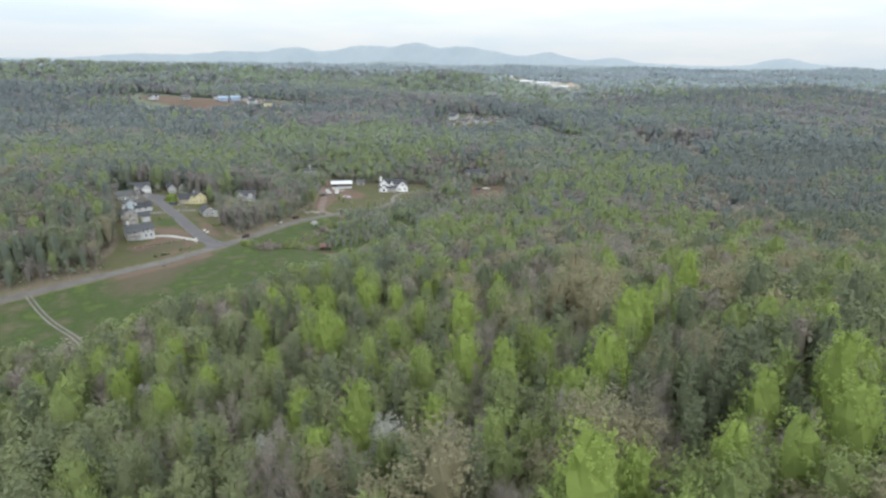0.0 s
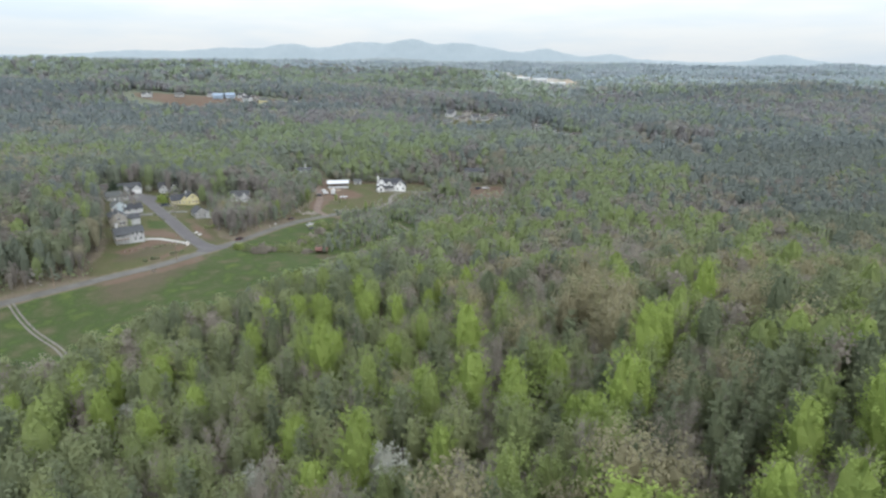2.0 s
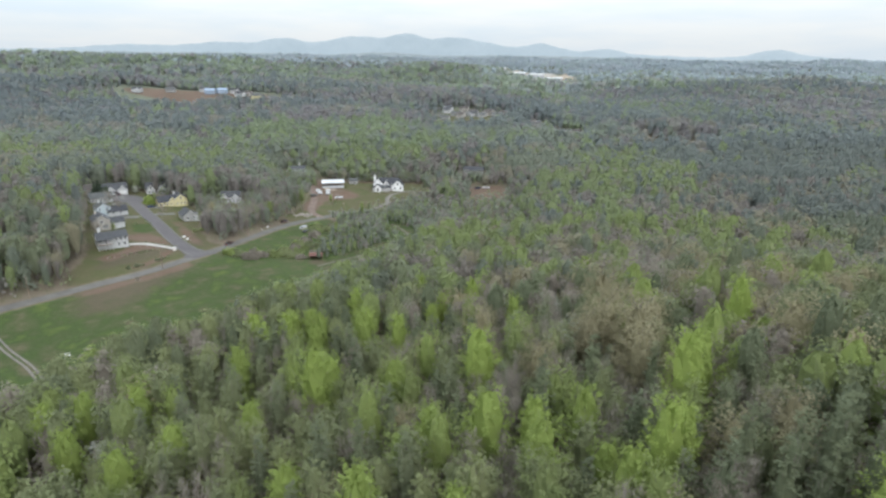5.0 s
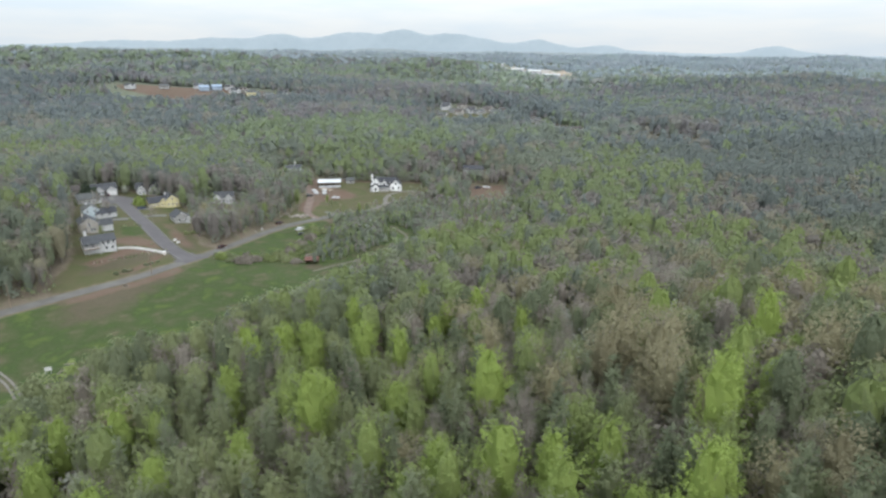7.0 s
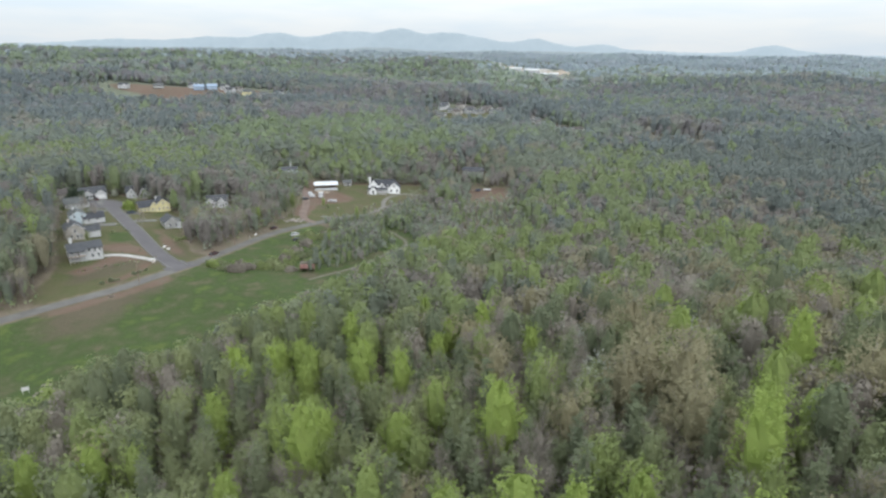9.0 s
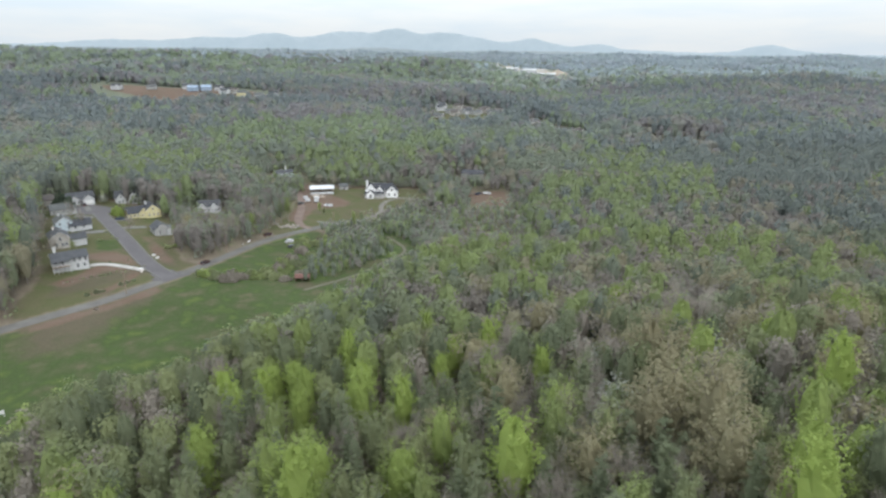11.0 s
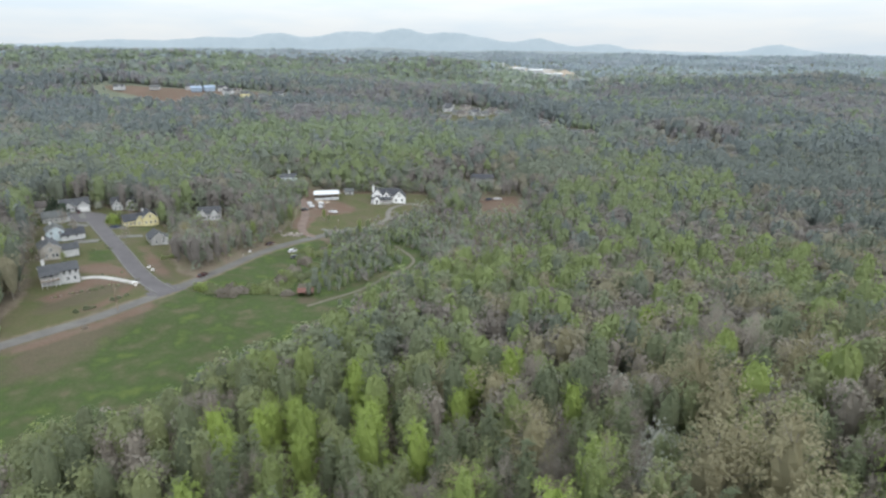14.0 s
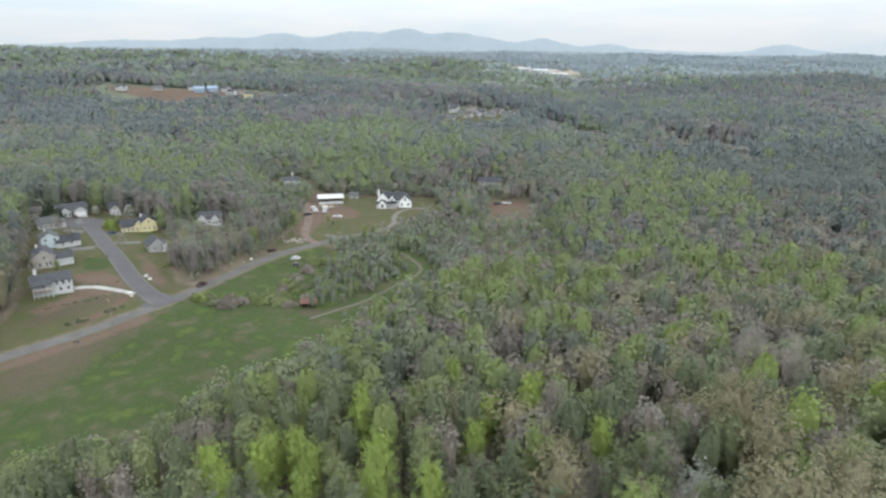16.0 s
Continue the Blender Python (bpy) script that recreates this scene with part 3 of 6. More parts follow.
def crown_points(rng, kind, tall, wide, base, n):
    """Clump centres along the branches of a crown between base and tall, their outward directions, and the chief branch tips."""
    m = {"tan": 84, "pine": 70}.get(kind, 72)
    f = (np.arange(m) + rng.uniform(0, 1, m)) / m
    if kind in ("lime", "lush"):
        r, climb = np.sin(np.pi * (0.15 + 0.75 * f)) ** 0.65, 0.95
    elif kind == "pine":
        r, climb = (1 - f) ** 0.65 * 0.9 + 0.12, 0.1
    else:
        r, climb = np.sqrt(np.clip(1 - (1.55 * f - 0.62) ** 2, 0.03, 1)), 0.6
    side = rng.uniform(0, 6.28)
    ang = side + np.arange(m) * 2.4 + rng.normal(0, 0.25, m)
    lean = 1 + 0.18 * np.cos(ang - side) + rng.normal(0, 0.13, m)
    r = wide * r * np.clip(lean, 0.55, 1.35)
    tips = np.stack([np.cos(ang) * r, np.sin(ang) * r, base + (tall - base) * (f * 0.96 + rng.normal(0, 0.025, m))], -1)
    roots = np.stack([0 * r, 0 * r, np.maximum(base * 0.9, tips[:, 2] - climb * r - 0.6)], -1)
    own = rng.choice(m, n, p=(r + 0.4) / (r + 0.4).sum())
    along = rng.beta(2.4, 1.0, (n, 1))
    d = rng.normal(0, 1, (n, 3))
    d /= np.linalg.norm(d, axis=1, keepdims=True)
    spread = wide * 0.14 * (0.35 + 0.75 * along)
    p = roots[own] * (1 - along) + tips[own] * along + d * spread * np.array([1, 1, 0.55 if kind == "pine" else 0.9])
    core = np.array([0, 0, base + (tall - base) * 0.45])
    return p, d * 0.5 + (p - core) / wide * 0.7, tips[rng.permutation(m)[:11]]


def limb_mesh(rng, tall, base, lobes, thick, bend=0.4, sides=5):
    """A tapered trunk and a limb to each lobe, as one set of quads."""
    co, quads = [], []

    def tube(points, radii):
        start = len(co)
        for p, r in zip(points, radii):
            for k in range(sides):
                a = 2 * math.pi * k / sides
                co.append((p[0] + r * math.cos(a), p[1] + r * math.sin(a), p[2]))
        for j in range(len(points) - 1):
            for k in range(sides):
                a, b = start + j * sides + k, start + j * sides + (k + 1) % sides
                quads.append((a, b, b + sides, a + sides))

    zs = np.linspace(-0.8, tall * 0.9, 6)
    lean = np.cumsum(rng.normal(0, bend * 0.5, (6, 2)), 0)
    lean -= lean[0]
    axis = [(lean[k][0], lean[k][1], zs[k]) for k in range(6)]
    tube(axis, [thick * f for f in (1.25, 0.95, 0.78, 0.6, 0.38, 0.1)])
    for lb in lobes:
        z0 = max(base * 0.75, lb[2] - 0.35 * (tall - base) * 0.6 - 1.0)
        f = np.clip(z0 / (tall * 0.9), 0, 1)
        x0, y0 = np.interp(z0, zs, lean[:, 0]), np.interp(z0, zs, lean[:, 1])
        s = np.array([x0, y0, z0])
        mid = s * 0.5 + lb * 0.5 + np.array([0, 0, -0.4])
        tube([s, mid, lb], [thick * 0.42 * (1 - 0.6 * f), thick * 0.25 * (1 - 0.5 * f), 0.03])
    return np.array(co), np.array(quads)


def twig_cards(rng, lobes, core, n, length):
    """Fine bare twigs: thin slivers that spread from the limbs."""
    own = rng.integers(0, len(lobes), n)
    start = lobes[own] * rng.uniform(0.75, 1.0, (n, 1)) + core * 0.12 + rng.normal(0, 0.55, (n, 3))
    d = rng.normal(0, 0.7, (n, 3)) + (lobes[own] - core) * 0.16 + np.array([0, 0, 0.75])
    d /= np.linalg.norm(d, axis=1, keepdims=True)
    ln = (length * rng.uniform(0.5, 1.2, n))[:, None]
    side = np.cross(d, rng.normal(0, 1, (n, 3)))
    side /= np.linalg.norm(side, axis=1, keepdims=True) + 1e-6
    w = ln * 0.05
    return np.stack([start - side * w, start + side * w, start + d * ln], 1)


SHAPE = {  # height, crown radius, share of bare trunk, trunk radius
    "lime": (23, 3.7, 0.32, 0.22), "lush": (24, 4.0, 0.30, 0.22), "green": (20, 3.5, 0.32, 0.22), "tan": (21, 5.0, 0.34, 0.30),
    "bare": (19, 3.3, 0.34, 0.20), "pine": (23, 3.1, 0.34, 0.22), "pale": (12, 3.4, 0.28, 0.16),
}
CARDS = {"lime": 2100, "lush": 2700, "green": 2000, "tan": 2700, "bare": 1700, "pine": 1900, "pale": 1600}


def cards_to_mesh(name, co, mat, tint=None, nrm=None):
    n, k = co.shape[:2]
    me = quad_mesh(name, co.reshape(-1, 3), np.arange(k * n).reshape(n, k), mat, tint=None if tint is None else np.repeat(tint, k))
    if nrm is not None:
        at = me.attributes.new("custom_normal", "FLOAT_VECTOR", "POINT")
        at.data.foreach_set("vector", np.ascontiguousarray(np.repeat(nrm, k, 0), np.float32).ravel())
    return me


def crown_normals(co, wide, mid_z, deep, lift=0.75):
    """Leaf clumps shade as the rounded crown does of which they are a part."""
    c = (co.mean(1) - (0, 0, mid_z)) / (wide, wide, deep)
    c += (0, 0, lift)
    return c / (np.linalg.norm(c, axis=1, keepdims=True) + 1e-6)


def inner_mass(rng, wide, mid_z, deep, around, rings):
    """The dense inside of a crown: an uneven dome of broad clumps under the outer leaves."""
    v, ph = [], rng.uniform(0, 6.283, 4)
    for j in range(rings + 1):
        lat = -1.0 + (2.57 * j / rings)
        for k in range(around):
            a = 6.283 * (k + 0.5 * (j % 2)) / around
            r = 1 + 0.13 * math.sin(3 * a + ph[0] + 2.2 * lat) + 0.10 * math.sin(5 * a + ph[1]) * math.sin(4 * lat + ph[2]) + rng.normal(0, 0.05)
            v.append((wide * r * math.cos(lat) * math.cos(a), wide * r * math.cos(lat) * math.sin(a), mid_z + deep * r * math.sin(lat)))
    v = np.array(v).reshape(rings + 1, around, 3)
    tri = []
    for j in range(rings):
        for k in range(around):
            k2 = (k + 1) % around
            tri += [(v[j, k], v[j, k2], v[j + 1, k]), (v[j, k2], v[j + 1, k2], v[j + 1, k])]
    return np.array(tri)


def dome_cards(rng, kind, n, size):
    """The crown of a far tree: clumps laid over an uneven dome, denser at the top, with a looser skirt."""
    tall, wide, share, thick = SHAPE[kind]
    tall, wide = tall * rng.uniform(0.85, 1.1), wide * rng.uniform(1.05, 1.3) * (1.0 if n > 200 else 1.18 if n > 60 else 1.42 if n > 18 else 2.1)
    d = rng.normal(0, 1, (n, 3))
    d[:, 2] = np.abs(d[:, 2]) * 1.1 - 0.15
    d /= np.linalg.norm(d, axis=1, keepdims=True)
    lump = 1 + 0.22 * np.sin(2.7 * d[:, 0] + rng.uniform(0, 6)) + 0.2 * np.sin(3.1 * d[:, 1] + rng.uniform(0, 6))
    deep = tall * {"lime": 0.36, "pine": 0.32}.get(kind, 0.24)
    p = d * (lump * rng.uniform(0.45, 1.0, n) ** 0.6)[:, None] * np.array([wide, wide, deep]) + np.array([0, 0, tall - deep * 1.05])
    skirt = rng.uniform(0, 1, n) < 0.28
    p[:, 2] -= skirt * rng.uniform(0.1, 0.5, n) * tall
    p[:, :2] *= np.where(skirt, 0.8, 1.0)[:, None]
    co = leaf_cards(rng, p, size, d * np.array([1 / wide, 1 / wide, 1 / deep]) * wide, 0.1, turned=0.3)
    if kind == "bare":
        m = n // 3
        up = d[:m] * 0.7 + np.array([0, 0, 0.4]) + rng.normal(0, 0.3, (m, 3))
        side = np.cross(up, rng.normal(0, 1, (m, 3)))
        side *= size * 0.16 / (np.linalg.norm(side, axis=1, keepdims=True) + 1e-6)
        co[:m] = np.stack([p[:m] - side - up * size * 0.5, p[:m] + side - up * size * 0.5, p[:m] + up * size * 0.5], 1)
    around, rings, fill = (10, 5, 0.58) if n > 200 else (8, 4, 0.60) if n > 60 else (6, 2, 0.92) if n > 18 else (4, 1, 0.95)
    low = 0.12 if n <= 200 else 0.28
    mid_z, half = tall * (low + 0.94) / 2, tall * (0.90 - low) / 2
    if kind in ("bare", "tan"):
        fill *= 0.75
    co = np.concatenate([co, inner_mass(rng, wide * fill, mid_z - half * 0.06, half * 0.94, around, rings)])
    if n <= 60:
        return co, crown_normals(co, wide, tall * 0.45, tall * 0.55, 1.4)
    return co, crown_normals(co, wide, tall - deep * 1.1, deep * 1.3, 1.4 if n <= 200 else 1.2)


def trunk_cards(rng, n):
    """Slim crossed strips for the stems of trees that stand far off."""
    co = []
    for _ in range(n):
        a, r = rng.uniform(0, 3.14), rng.uniform(0.16, 0.26)
        for k in (0, 1.57):
            u = np.array([math.cos(a + k), math.sin(a + k), 0]) * r
            co.append([-u, u, u * 0.5 + (0, 0, 15), -u * 0.5 + (0, 0, 15)])
    return np.array(co)


def crown_cards(rng, kind, n, size, far=False):
    if far:
        return dome_cards(rng, kind, n, size)
    tall, wide, share, thick = SHAPE[kind]
    tall, wide = tall * rng.uniform(0.9, 1.1), wide * rng.uniform(0.88, 1.14)
    base = tall * share
    p, d, lobes = crown_points(rng, kind, tall, wide, base, n)
    core = np.array([0, 0, base + (tall - base) * 0.4])
    if kind == "bare":
        co = np.concatenate([twig_cards(rng, lobes, core, int(n * 0.8), size * 3.0), leaf_cards(rng, p[: n // 5], size * 0.7, d[: n // 5], long=1.4)])
    elif kind == "pine":
        co = leaf_cards(rng, p, size, d, 0.5, 1.3)
    else:
        co = leaf_cards(rng, p, size, d, 0.15)
    if kind != "bare":
        fill, low, high = {"lime": (0.48, 0.08, 0.80), "lush": (0.60, 0.06, 0.84), "pine": (0.40, 0.04, 0.70), "tan": (0.38, 0.1, 0.74)}.get(kind, (0.50, 0.08, 0.78))
        mid, half = base + (tall - base) * (low + high) / 2, (tall - base) * (high - low) / 2
        co = np.concatenate([co, inner_mass(rng, wide * fill, mid, half, 10, 6)])
    return co, crown_normals(co, wide, base + (tall - base) * 0.45, (tall - base) * 0.5, 1.5), lobes, tall, base, thick


def tree_model(kind, rng, label):
    co, nrm, lobes, tall, base, thick = crown_cards(rng, kind, CARDS[kind], {"lime": 0.42, "lush": 0.44, "green": 0.42, "tan": 0.46, "bare": 0.4, "pine": 0.44, "pale": 0.4}[kind])
    tree = tagged(new(kind_name[kind]), label, "tree", "trees of the near wood")
    trunk_co, trunk_q = limb_mesh(rng, tall, base, lobes, thick)
    trunk = new("trunk", quad_mesh("trunk", trunk_co, trunk_q, BARK, True))
    crown = new("crown", cards_to_mesh("crown", co, LEAF[kind], nrm=nrm))
    trunk.parent = crown.parent = tree
    return tree


kind_name = {"lime": "tulip_tree", "lush": "tulip_tree", "green": "broadleaf_tree", "tan": "oak_tree", "bare": "bare_tree", "pine": "pine_tree", "pale": "blossoming_tree"}
TREE_LABEL = {
    "lime": "tulip tree in sparse yellow-green young leaf", "lush": "tall tulip tree in bright yellow-green spring leaf", "green": "broadleaf tree in dull green young leaf",
    "tan": "spreading oak with tan spring catkins", "bare": "leafless grey-brown tree with fine twigs",
    "pine": "dark green pine with a ragged crown", "pale": "small tree covered in pale blossom",
}
KINDS = ["lime", "green", "tan", "bare", "pine", "pale"]

# Parts of the wood by what grows there: centre, size and the mix of kinds (in the order of KINDS).
STANDS = [
    ((-25, 110), (50, 40), (0.20, 0.46, 0.05, 0.14, 0.14, 0.01)),
    ((-75, 135), (34, 26), (0.26, 0.44, 0.05, 0.12, 0.13, 0.00)),
    ((55, 135), (26, 36), (0.04, 0.18, 0.08, 0.10, 0.60, 0.00)),
    ((95, 105), (25, 30), (0.28, 0.32, 0.14, 0.06, 0.20, 0.00)),
    ((45, 210), (40, 45), (0.06, 0.30, 0.14, 0.38, 0.11, 0.01)),
    ((62, 176), (30, 22), (0.05, 0.22, 0.22, 0.46, 0.05, 0.01)),
    ((100, 260), (60, 50), (0.06, 0.28, 0.16, 0.38, 0.11, 0.01)),
    ((5, 200), (30, 35), (0.08, 0.34, 0.05, 0.34, 0.19, 0.00)),
    ((-32, 238), (30, 26), (0.04, 0.32, 0.04, 0.38, 0.22, 0.00)),
    ((-70, 195), (40, 25), (0.10, 0.36, 0.06, 0.34, 0.14, 0.00)),
    ((-215, 290), (30, 45), (0.06, 0.20, 0.12, 0.36, 0.26, 0.00)),
    ((30, 330), (70, 60), (0.26, 0.42, 0.06, 0.22, 0.04, 0.00)),
    ((-115, 365), (22, 30), (0.06, 0.22, 0.16, 0.50, 0.06, 0.00)),
    ((-140, 520), (120, 70), (0.32, 0.38, 0.06, 0.20, 0.04, 0.00)),
    ((-40, 600), (120, 80), (0.26, 0.44, 0.06, 0.16, 0.08, 0.00)),
    ((295, 500), (75, 60), (0.03, 0.30, 0.06, 0.21, 1.80, 0.00)),
    ((180, 330), (50, 40), (0.04, 0.20, 0.06, 0.15, 0.55, 0.00)),
]


# Tracts of one kind of wood beyond the meadow: centre and half-widths.
MIXES = {
    "lime": (0.56, 0.32, 0.03, 0.05, 0.04, 0.00), "green": (0.20, 0.58, 0.06, 0.10, 0.06, 0.00),
    "bare": (0.03, 0.15, 0.15, 0.62, 0.05, 0.00), "pine": (0.02, 0.14, 0.02, 0.10, 0.72, 0.00),
}
# Far lime and pine tracts also stand in for sunlit and cloud-shadowed stretches.
TRACTS = {
    "lime": [(-520, 1800, 800, 380), (0, 1560, 260, 240), (-85, 640, 75, 150), (-140, 500, 80, 34), (160, 500, 36, 90), (100, 410, 60, 52), (12, 288, 30, 24), (180, 1120, 90, 60), (1150, 2100, 520, 330), (330, 640, 60, 18), (-380, 560, 60, 40)],
    "green": [(110, 620, 60, 50), (300, 900, 110, 40), (-350, 600, 150, 80), (-560, 1260, 200, 70)],
    "bare": [(-70, 1060, 150, 70), (-330, 850, 130, 60), (520, 1040, 200, 110), (300, 740, 120, 40), (52, 465, 16, 40), (142, 345, 45, 36), (196, 425, 32, 14), (98, 470, 18, 18), (-600, 900, 120, 60), (-110, 860, 50, 40)],
    "pine": [(-290, 1130, 150, 26), (-240, 940, 60, 22), (275, 520, 70, 32), (240, 462, 48, 20), (200, 505, 34, 12), (60, 740, 60, 20), (190, 860, 50, 22), (430, 690, 90, 24), (-520, 700, 90, 40), (-420, 510, 60, 26), (720, 1260, 260, 40), (-800, 1300, 200, 40), (-255, 690, 50, 22), (-390, 770, 150, 55), (-500, 900, 190, 50), (-160, 965, 90, 26), (600, 1700, 200, 60), (-150, 2150, 260, 60)],
}


def mix_at(x, y):
    base = np.array([0.08, 0.34, 0.12, 0.32, 0.13, 0.01])
    w = np.zeros((len(x), 6)) + base * 0.35
    for (cx, cy), (sx, sy), mix in STANDS:
        w += np.exp(-(((x - cx) / sx) ** 2 + ((y - cy) / sy) ** 2) / 2)[:, None] * np.array(mix)
    w[:, 2] *= 0.6
    w[:, 5] *= y < 215
    for k in range(6):
        f = 1 + 0.55 * k / 6
        field = np.sin(x / (41 * f) + 2.1 * k + 1.3 * np.sin(y / (57 * f) + k)) * np.sin(y / (47 * f) + 1.1 * k + 1.5 * np.sin(x / (67 * f) - k))
        wide = np.sin(x / (113 * f) + k + np.sin(y / 190)) * np.sin(y / (131 * f) + 3 * k)
        w[:, k] *= np.exp((0.9 + 1.2 * ease(y, 230, 420)) * field + 1.8 * wide * ease(y, 250, 550))
    w /= w.sum(1, keepdims=True)
    ragged = 0.22 * np.sin(x / 17 + np.sin(y / 13)) + 0.2 * np.sin(y / 23 + 1.7 * np.sin(x / 31))
    for kind, rows in TRACTS.items():
        for cx, cy, sx, sy in rows:
            g = 0.88 * ease(-np.hypot((x - cx) / sx, (y - cy) / sy) + ragged, -1.25, -0.75)[:, None]
            w = w * (1 - g) + g * np.array(MIXES[kind])
    return w / w.sum(1, keepdims=True)


def pick_kinds(rng, x, y):
    return (mix_at(x, y).cumsum(1) > rng.uniform(0, 1, (len(x), 1))).argmax(1)


def scatter(rng, x0, x1, y0, y1, step, jitter=0.42):
    gx, gy = np.meshgrid(np.arange(x0, x1, step), np.arange(y0, y1, step))
    gx = gx + np.where((np.arange(gx.shape[0]) % 2)[:, None], step / 2, 0)
    return (gx + rng.uniform(-jitter, jitter, gx.shape) * step).ravel(), (gy + rng.uniform(-jitter, jitter, gx.shape) * step).ravel()


def joined_wood(name, rng, x, y, kinds, cards, size, label, scale=1.0, variants=6, far=False, leaf=LEAF):
    """Trees that nobody could count: one mesh for each kind."""
    tree_tint = rng.uniform(0, 1, len(x))
    for k, kind in enumerate(KINDS):
        sel = np.where(kinds == k)[0]
        if not len(sel):
            continue
        protos = [crown_cards(rng, kind, cards, size, far)[:2] for _ in range(variants)]
        co, tint, nrm = [], [], []
        for v in range(variants):
            some = sel[v::variants]
            if not len(some):
                continue
            p, pn = protos[v]
            a = rng.uniform(0, 2 * np.pi, len(some))
            s = scale * (rng.uniform(0.72, 1.12, len(some)) if cards > 200 else rng.uniform(0.86, 1.08, len(some))) * stature(x[some], y[some])
            c, sn = np.cos(a) * s, np.sin(a) * s
            q = np.empty((len(some), *p.shape))
            q[..., 0] = c[:, None, None] * p[..., 0] - sn[:, None, None] * p[..., 1] + x[some][:, None, None]
            q[..., 1] = sn[:, None, None] * p[..., 0] + c[:, None, None] * p[..., 1] + y[some][:, None, None]
            q[..., 2] = s[:, None, None] * p[..., 2] + height(x[some], y[some])[:, None, None]
            co.append(q.reshape(-1, 3, 3))
            ca, sa = np.cos(a)[:, None], np.sin(a)[:, None]
            nrm.append(np.stack([ca * pn[:, 0] - sa * pn[:, 1], sa * pn[:, 0] + ca * pn[:, 1], np.broadcast_to(pn[:, 2], (len(some), len(pn)))], -1).reshape(-1, 3))
            tint.append(np.repeat(tree_tint[some], len(p)))
        tagged(new(name, cards_to_mesh(name, np.concatenate(co), leaf[kind], np.concatenate(tint), np.concatenate(nrm))), label.format(TREE_LABEL[kind].split(" with ")[0]), "woodland", kind="stuff")


rng = np.random.default_rng(7)
MODELS = {k: [tree_model(k, rng, TREE_LABEL[k]) for _ in range(n)] for k, n in zip(KINDS + ["lush"], (4, 4, 4, 4, 4, 2, 5))}
FREE = {k: list(v) for k, v in MODELS.items()}


def plant(kind, x, y, size=1.0, sink=0.0):
    """One tree of its own, on the ground."""
    m = Matrix.LocRotScale((x, y, ground_z(x, y) - sink), Euler((0, 0, random.uniform(0, 6.28))), Vector((size, size, size * random.uniform(0.94, 1.06))))
    if FREE[kind]:
        t = FREE[kind].pop()
        t.matrix_basis = m
        return t
    t = copy_thing(random.choice(MODELS[kind]), m)
    t.matrix_basis = m
    return t


KNOWN = []
for kind, rows in SINGLES.items():
    for x, y, s in rows:
        plant(kind, x, y, s)
        KNOWN.append((x, y))
KNOWN = np.array(KNOWN)

tx, ty = scatter(rng, -150, 190, 58, 215, 5.2)
keep = wooded(tx, ty, 2.0) & (np.abs(tx + 5) < 0.78 * ty + 16) & (np.hypot(tx[:, None] - KNOWN[:, 0], ty[:, None] - KNOWN[:, 1]).min(1) > 4.3)
tx, ty = tx[keep], ty[keep]
tk = pick_kinds(rng, tx, ty)
near = np.argsort(np.hypot((tx + 5) * 1.1, np.maximum(ty - 165, 0) * 1.5 + np.maximum(ty - 75, 0) * 0.35))
single, rest = near[: 560 - len(KNOWN)], near[560 - len(KNOWN):]
for j in single:
    plant(KINDS[tk[j]], tx[j], ty[j], rng.uniform(0.70, 1.0))
for k, v in FREE.items():
    for t in v:
        plant(k, rng.uniform(-30, 40), rng.uniform(62, 72), 0.8)
joined_wood("near_wood", rng, tx[rest], ty[rest], tk[rest], 330, 0.78, "wood of {}s", 0.95, far=True)


def stems(name, rng, x, y, label):
    p = trunk_cards(rng, 1)
    s = stature(x, y) * rng.uniform(0.8, 1.1, len(x))
    q = p[None] * s[:, None, None, None] + np.stack([x, y, height(x, y) - 0.3], -1)[:, None, None, :]
    tagged(new(name, cards_to_mesh(name, q.reshape(-1, 4, 3), BARK)), label, "tree stems", kind="stuff")


def undergrowth(name, rng, x, y, n, size, leaf):
    for kind, share in (("green", 0.45), ("lime", 0.25), ("bare", 0.3)):
        sel = rng.uniform(0, 1, len(x)) < share
        gx, gy = x[sel], y[sel]
        d = rng.normal(0, 1, (len(gx), n, 3))
        d[..., 2] = np.abs(d[..., 2]) + 0.2
        d /= np.linalg.norm(d, axis=-1, keepdims=True)
        r = rng.uniform(2.0, 4.8, (len(gx), 1, 1))
        p = d * r * np.array([1, 1, 2.4]) + np.stack([gx, gy, height(gx, gy)], -1)[:, None, :]
        co = leaf_cards(rng, p.reshape(-1, 3), size, d.reshape(-1, 3), 0.2)
        tagged(new(name, cards_to_mesh(name, co, leaf[kind], np.repeat(rng.uniform(0, 1, len(gx)), n), d.reshape(-1, 3) * 0.4 + (0, 0, 0.8))), "low leafy undergrowth between the trees", "undergrowth", kind="stuff")


stems("tree_stems", rng, tx[rest], ty[rest], "slim grey stems of the near wood")
ux, uy = scatter(rng, -150, 190, 60, 260, 5.2)
keep = wooded(ux, uy, 0.5) & (np.abs(ux + 5) < 0.78 * uy + 10)
undergrowth("undergrowth", rng, ux[keep], uy[keep], 54, 1.2, LEAF)

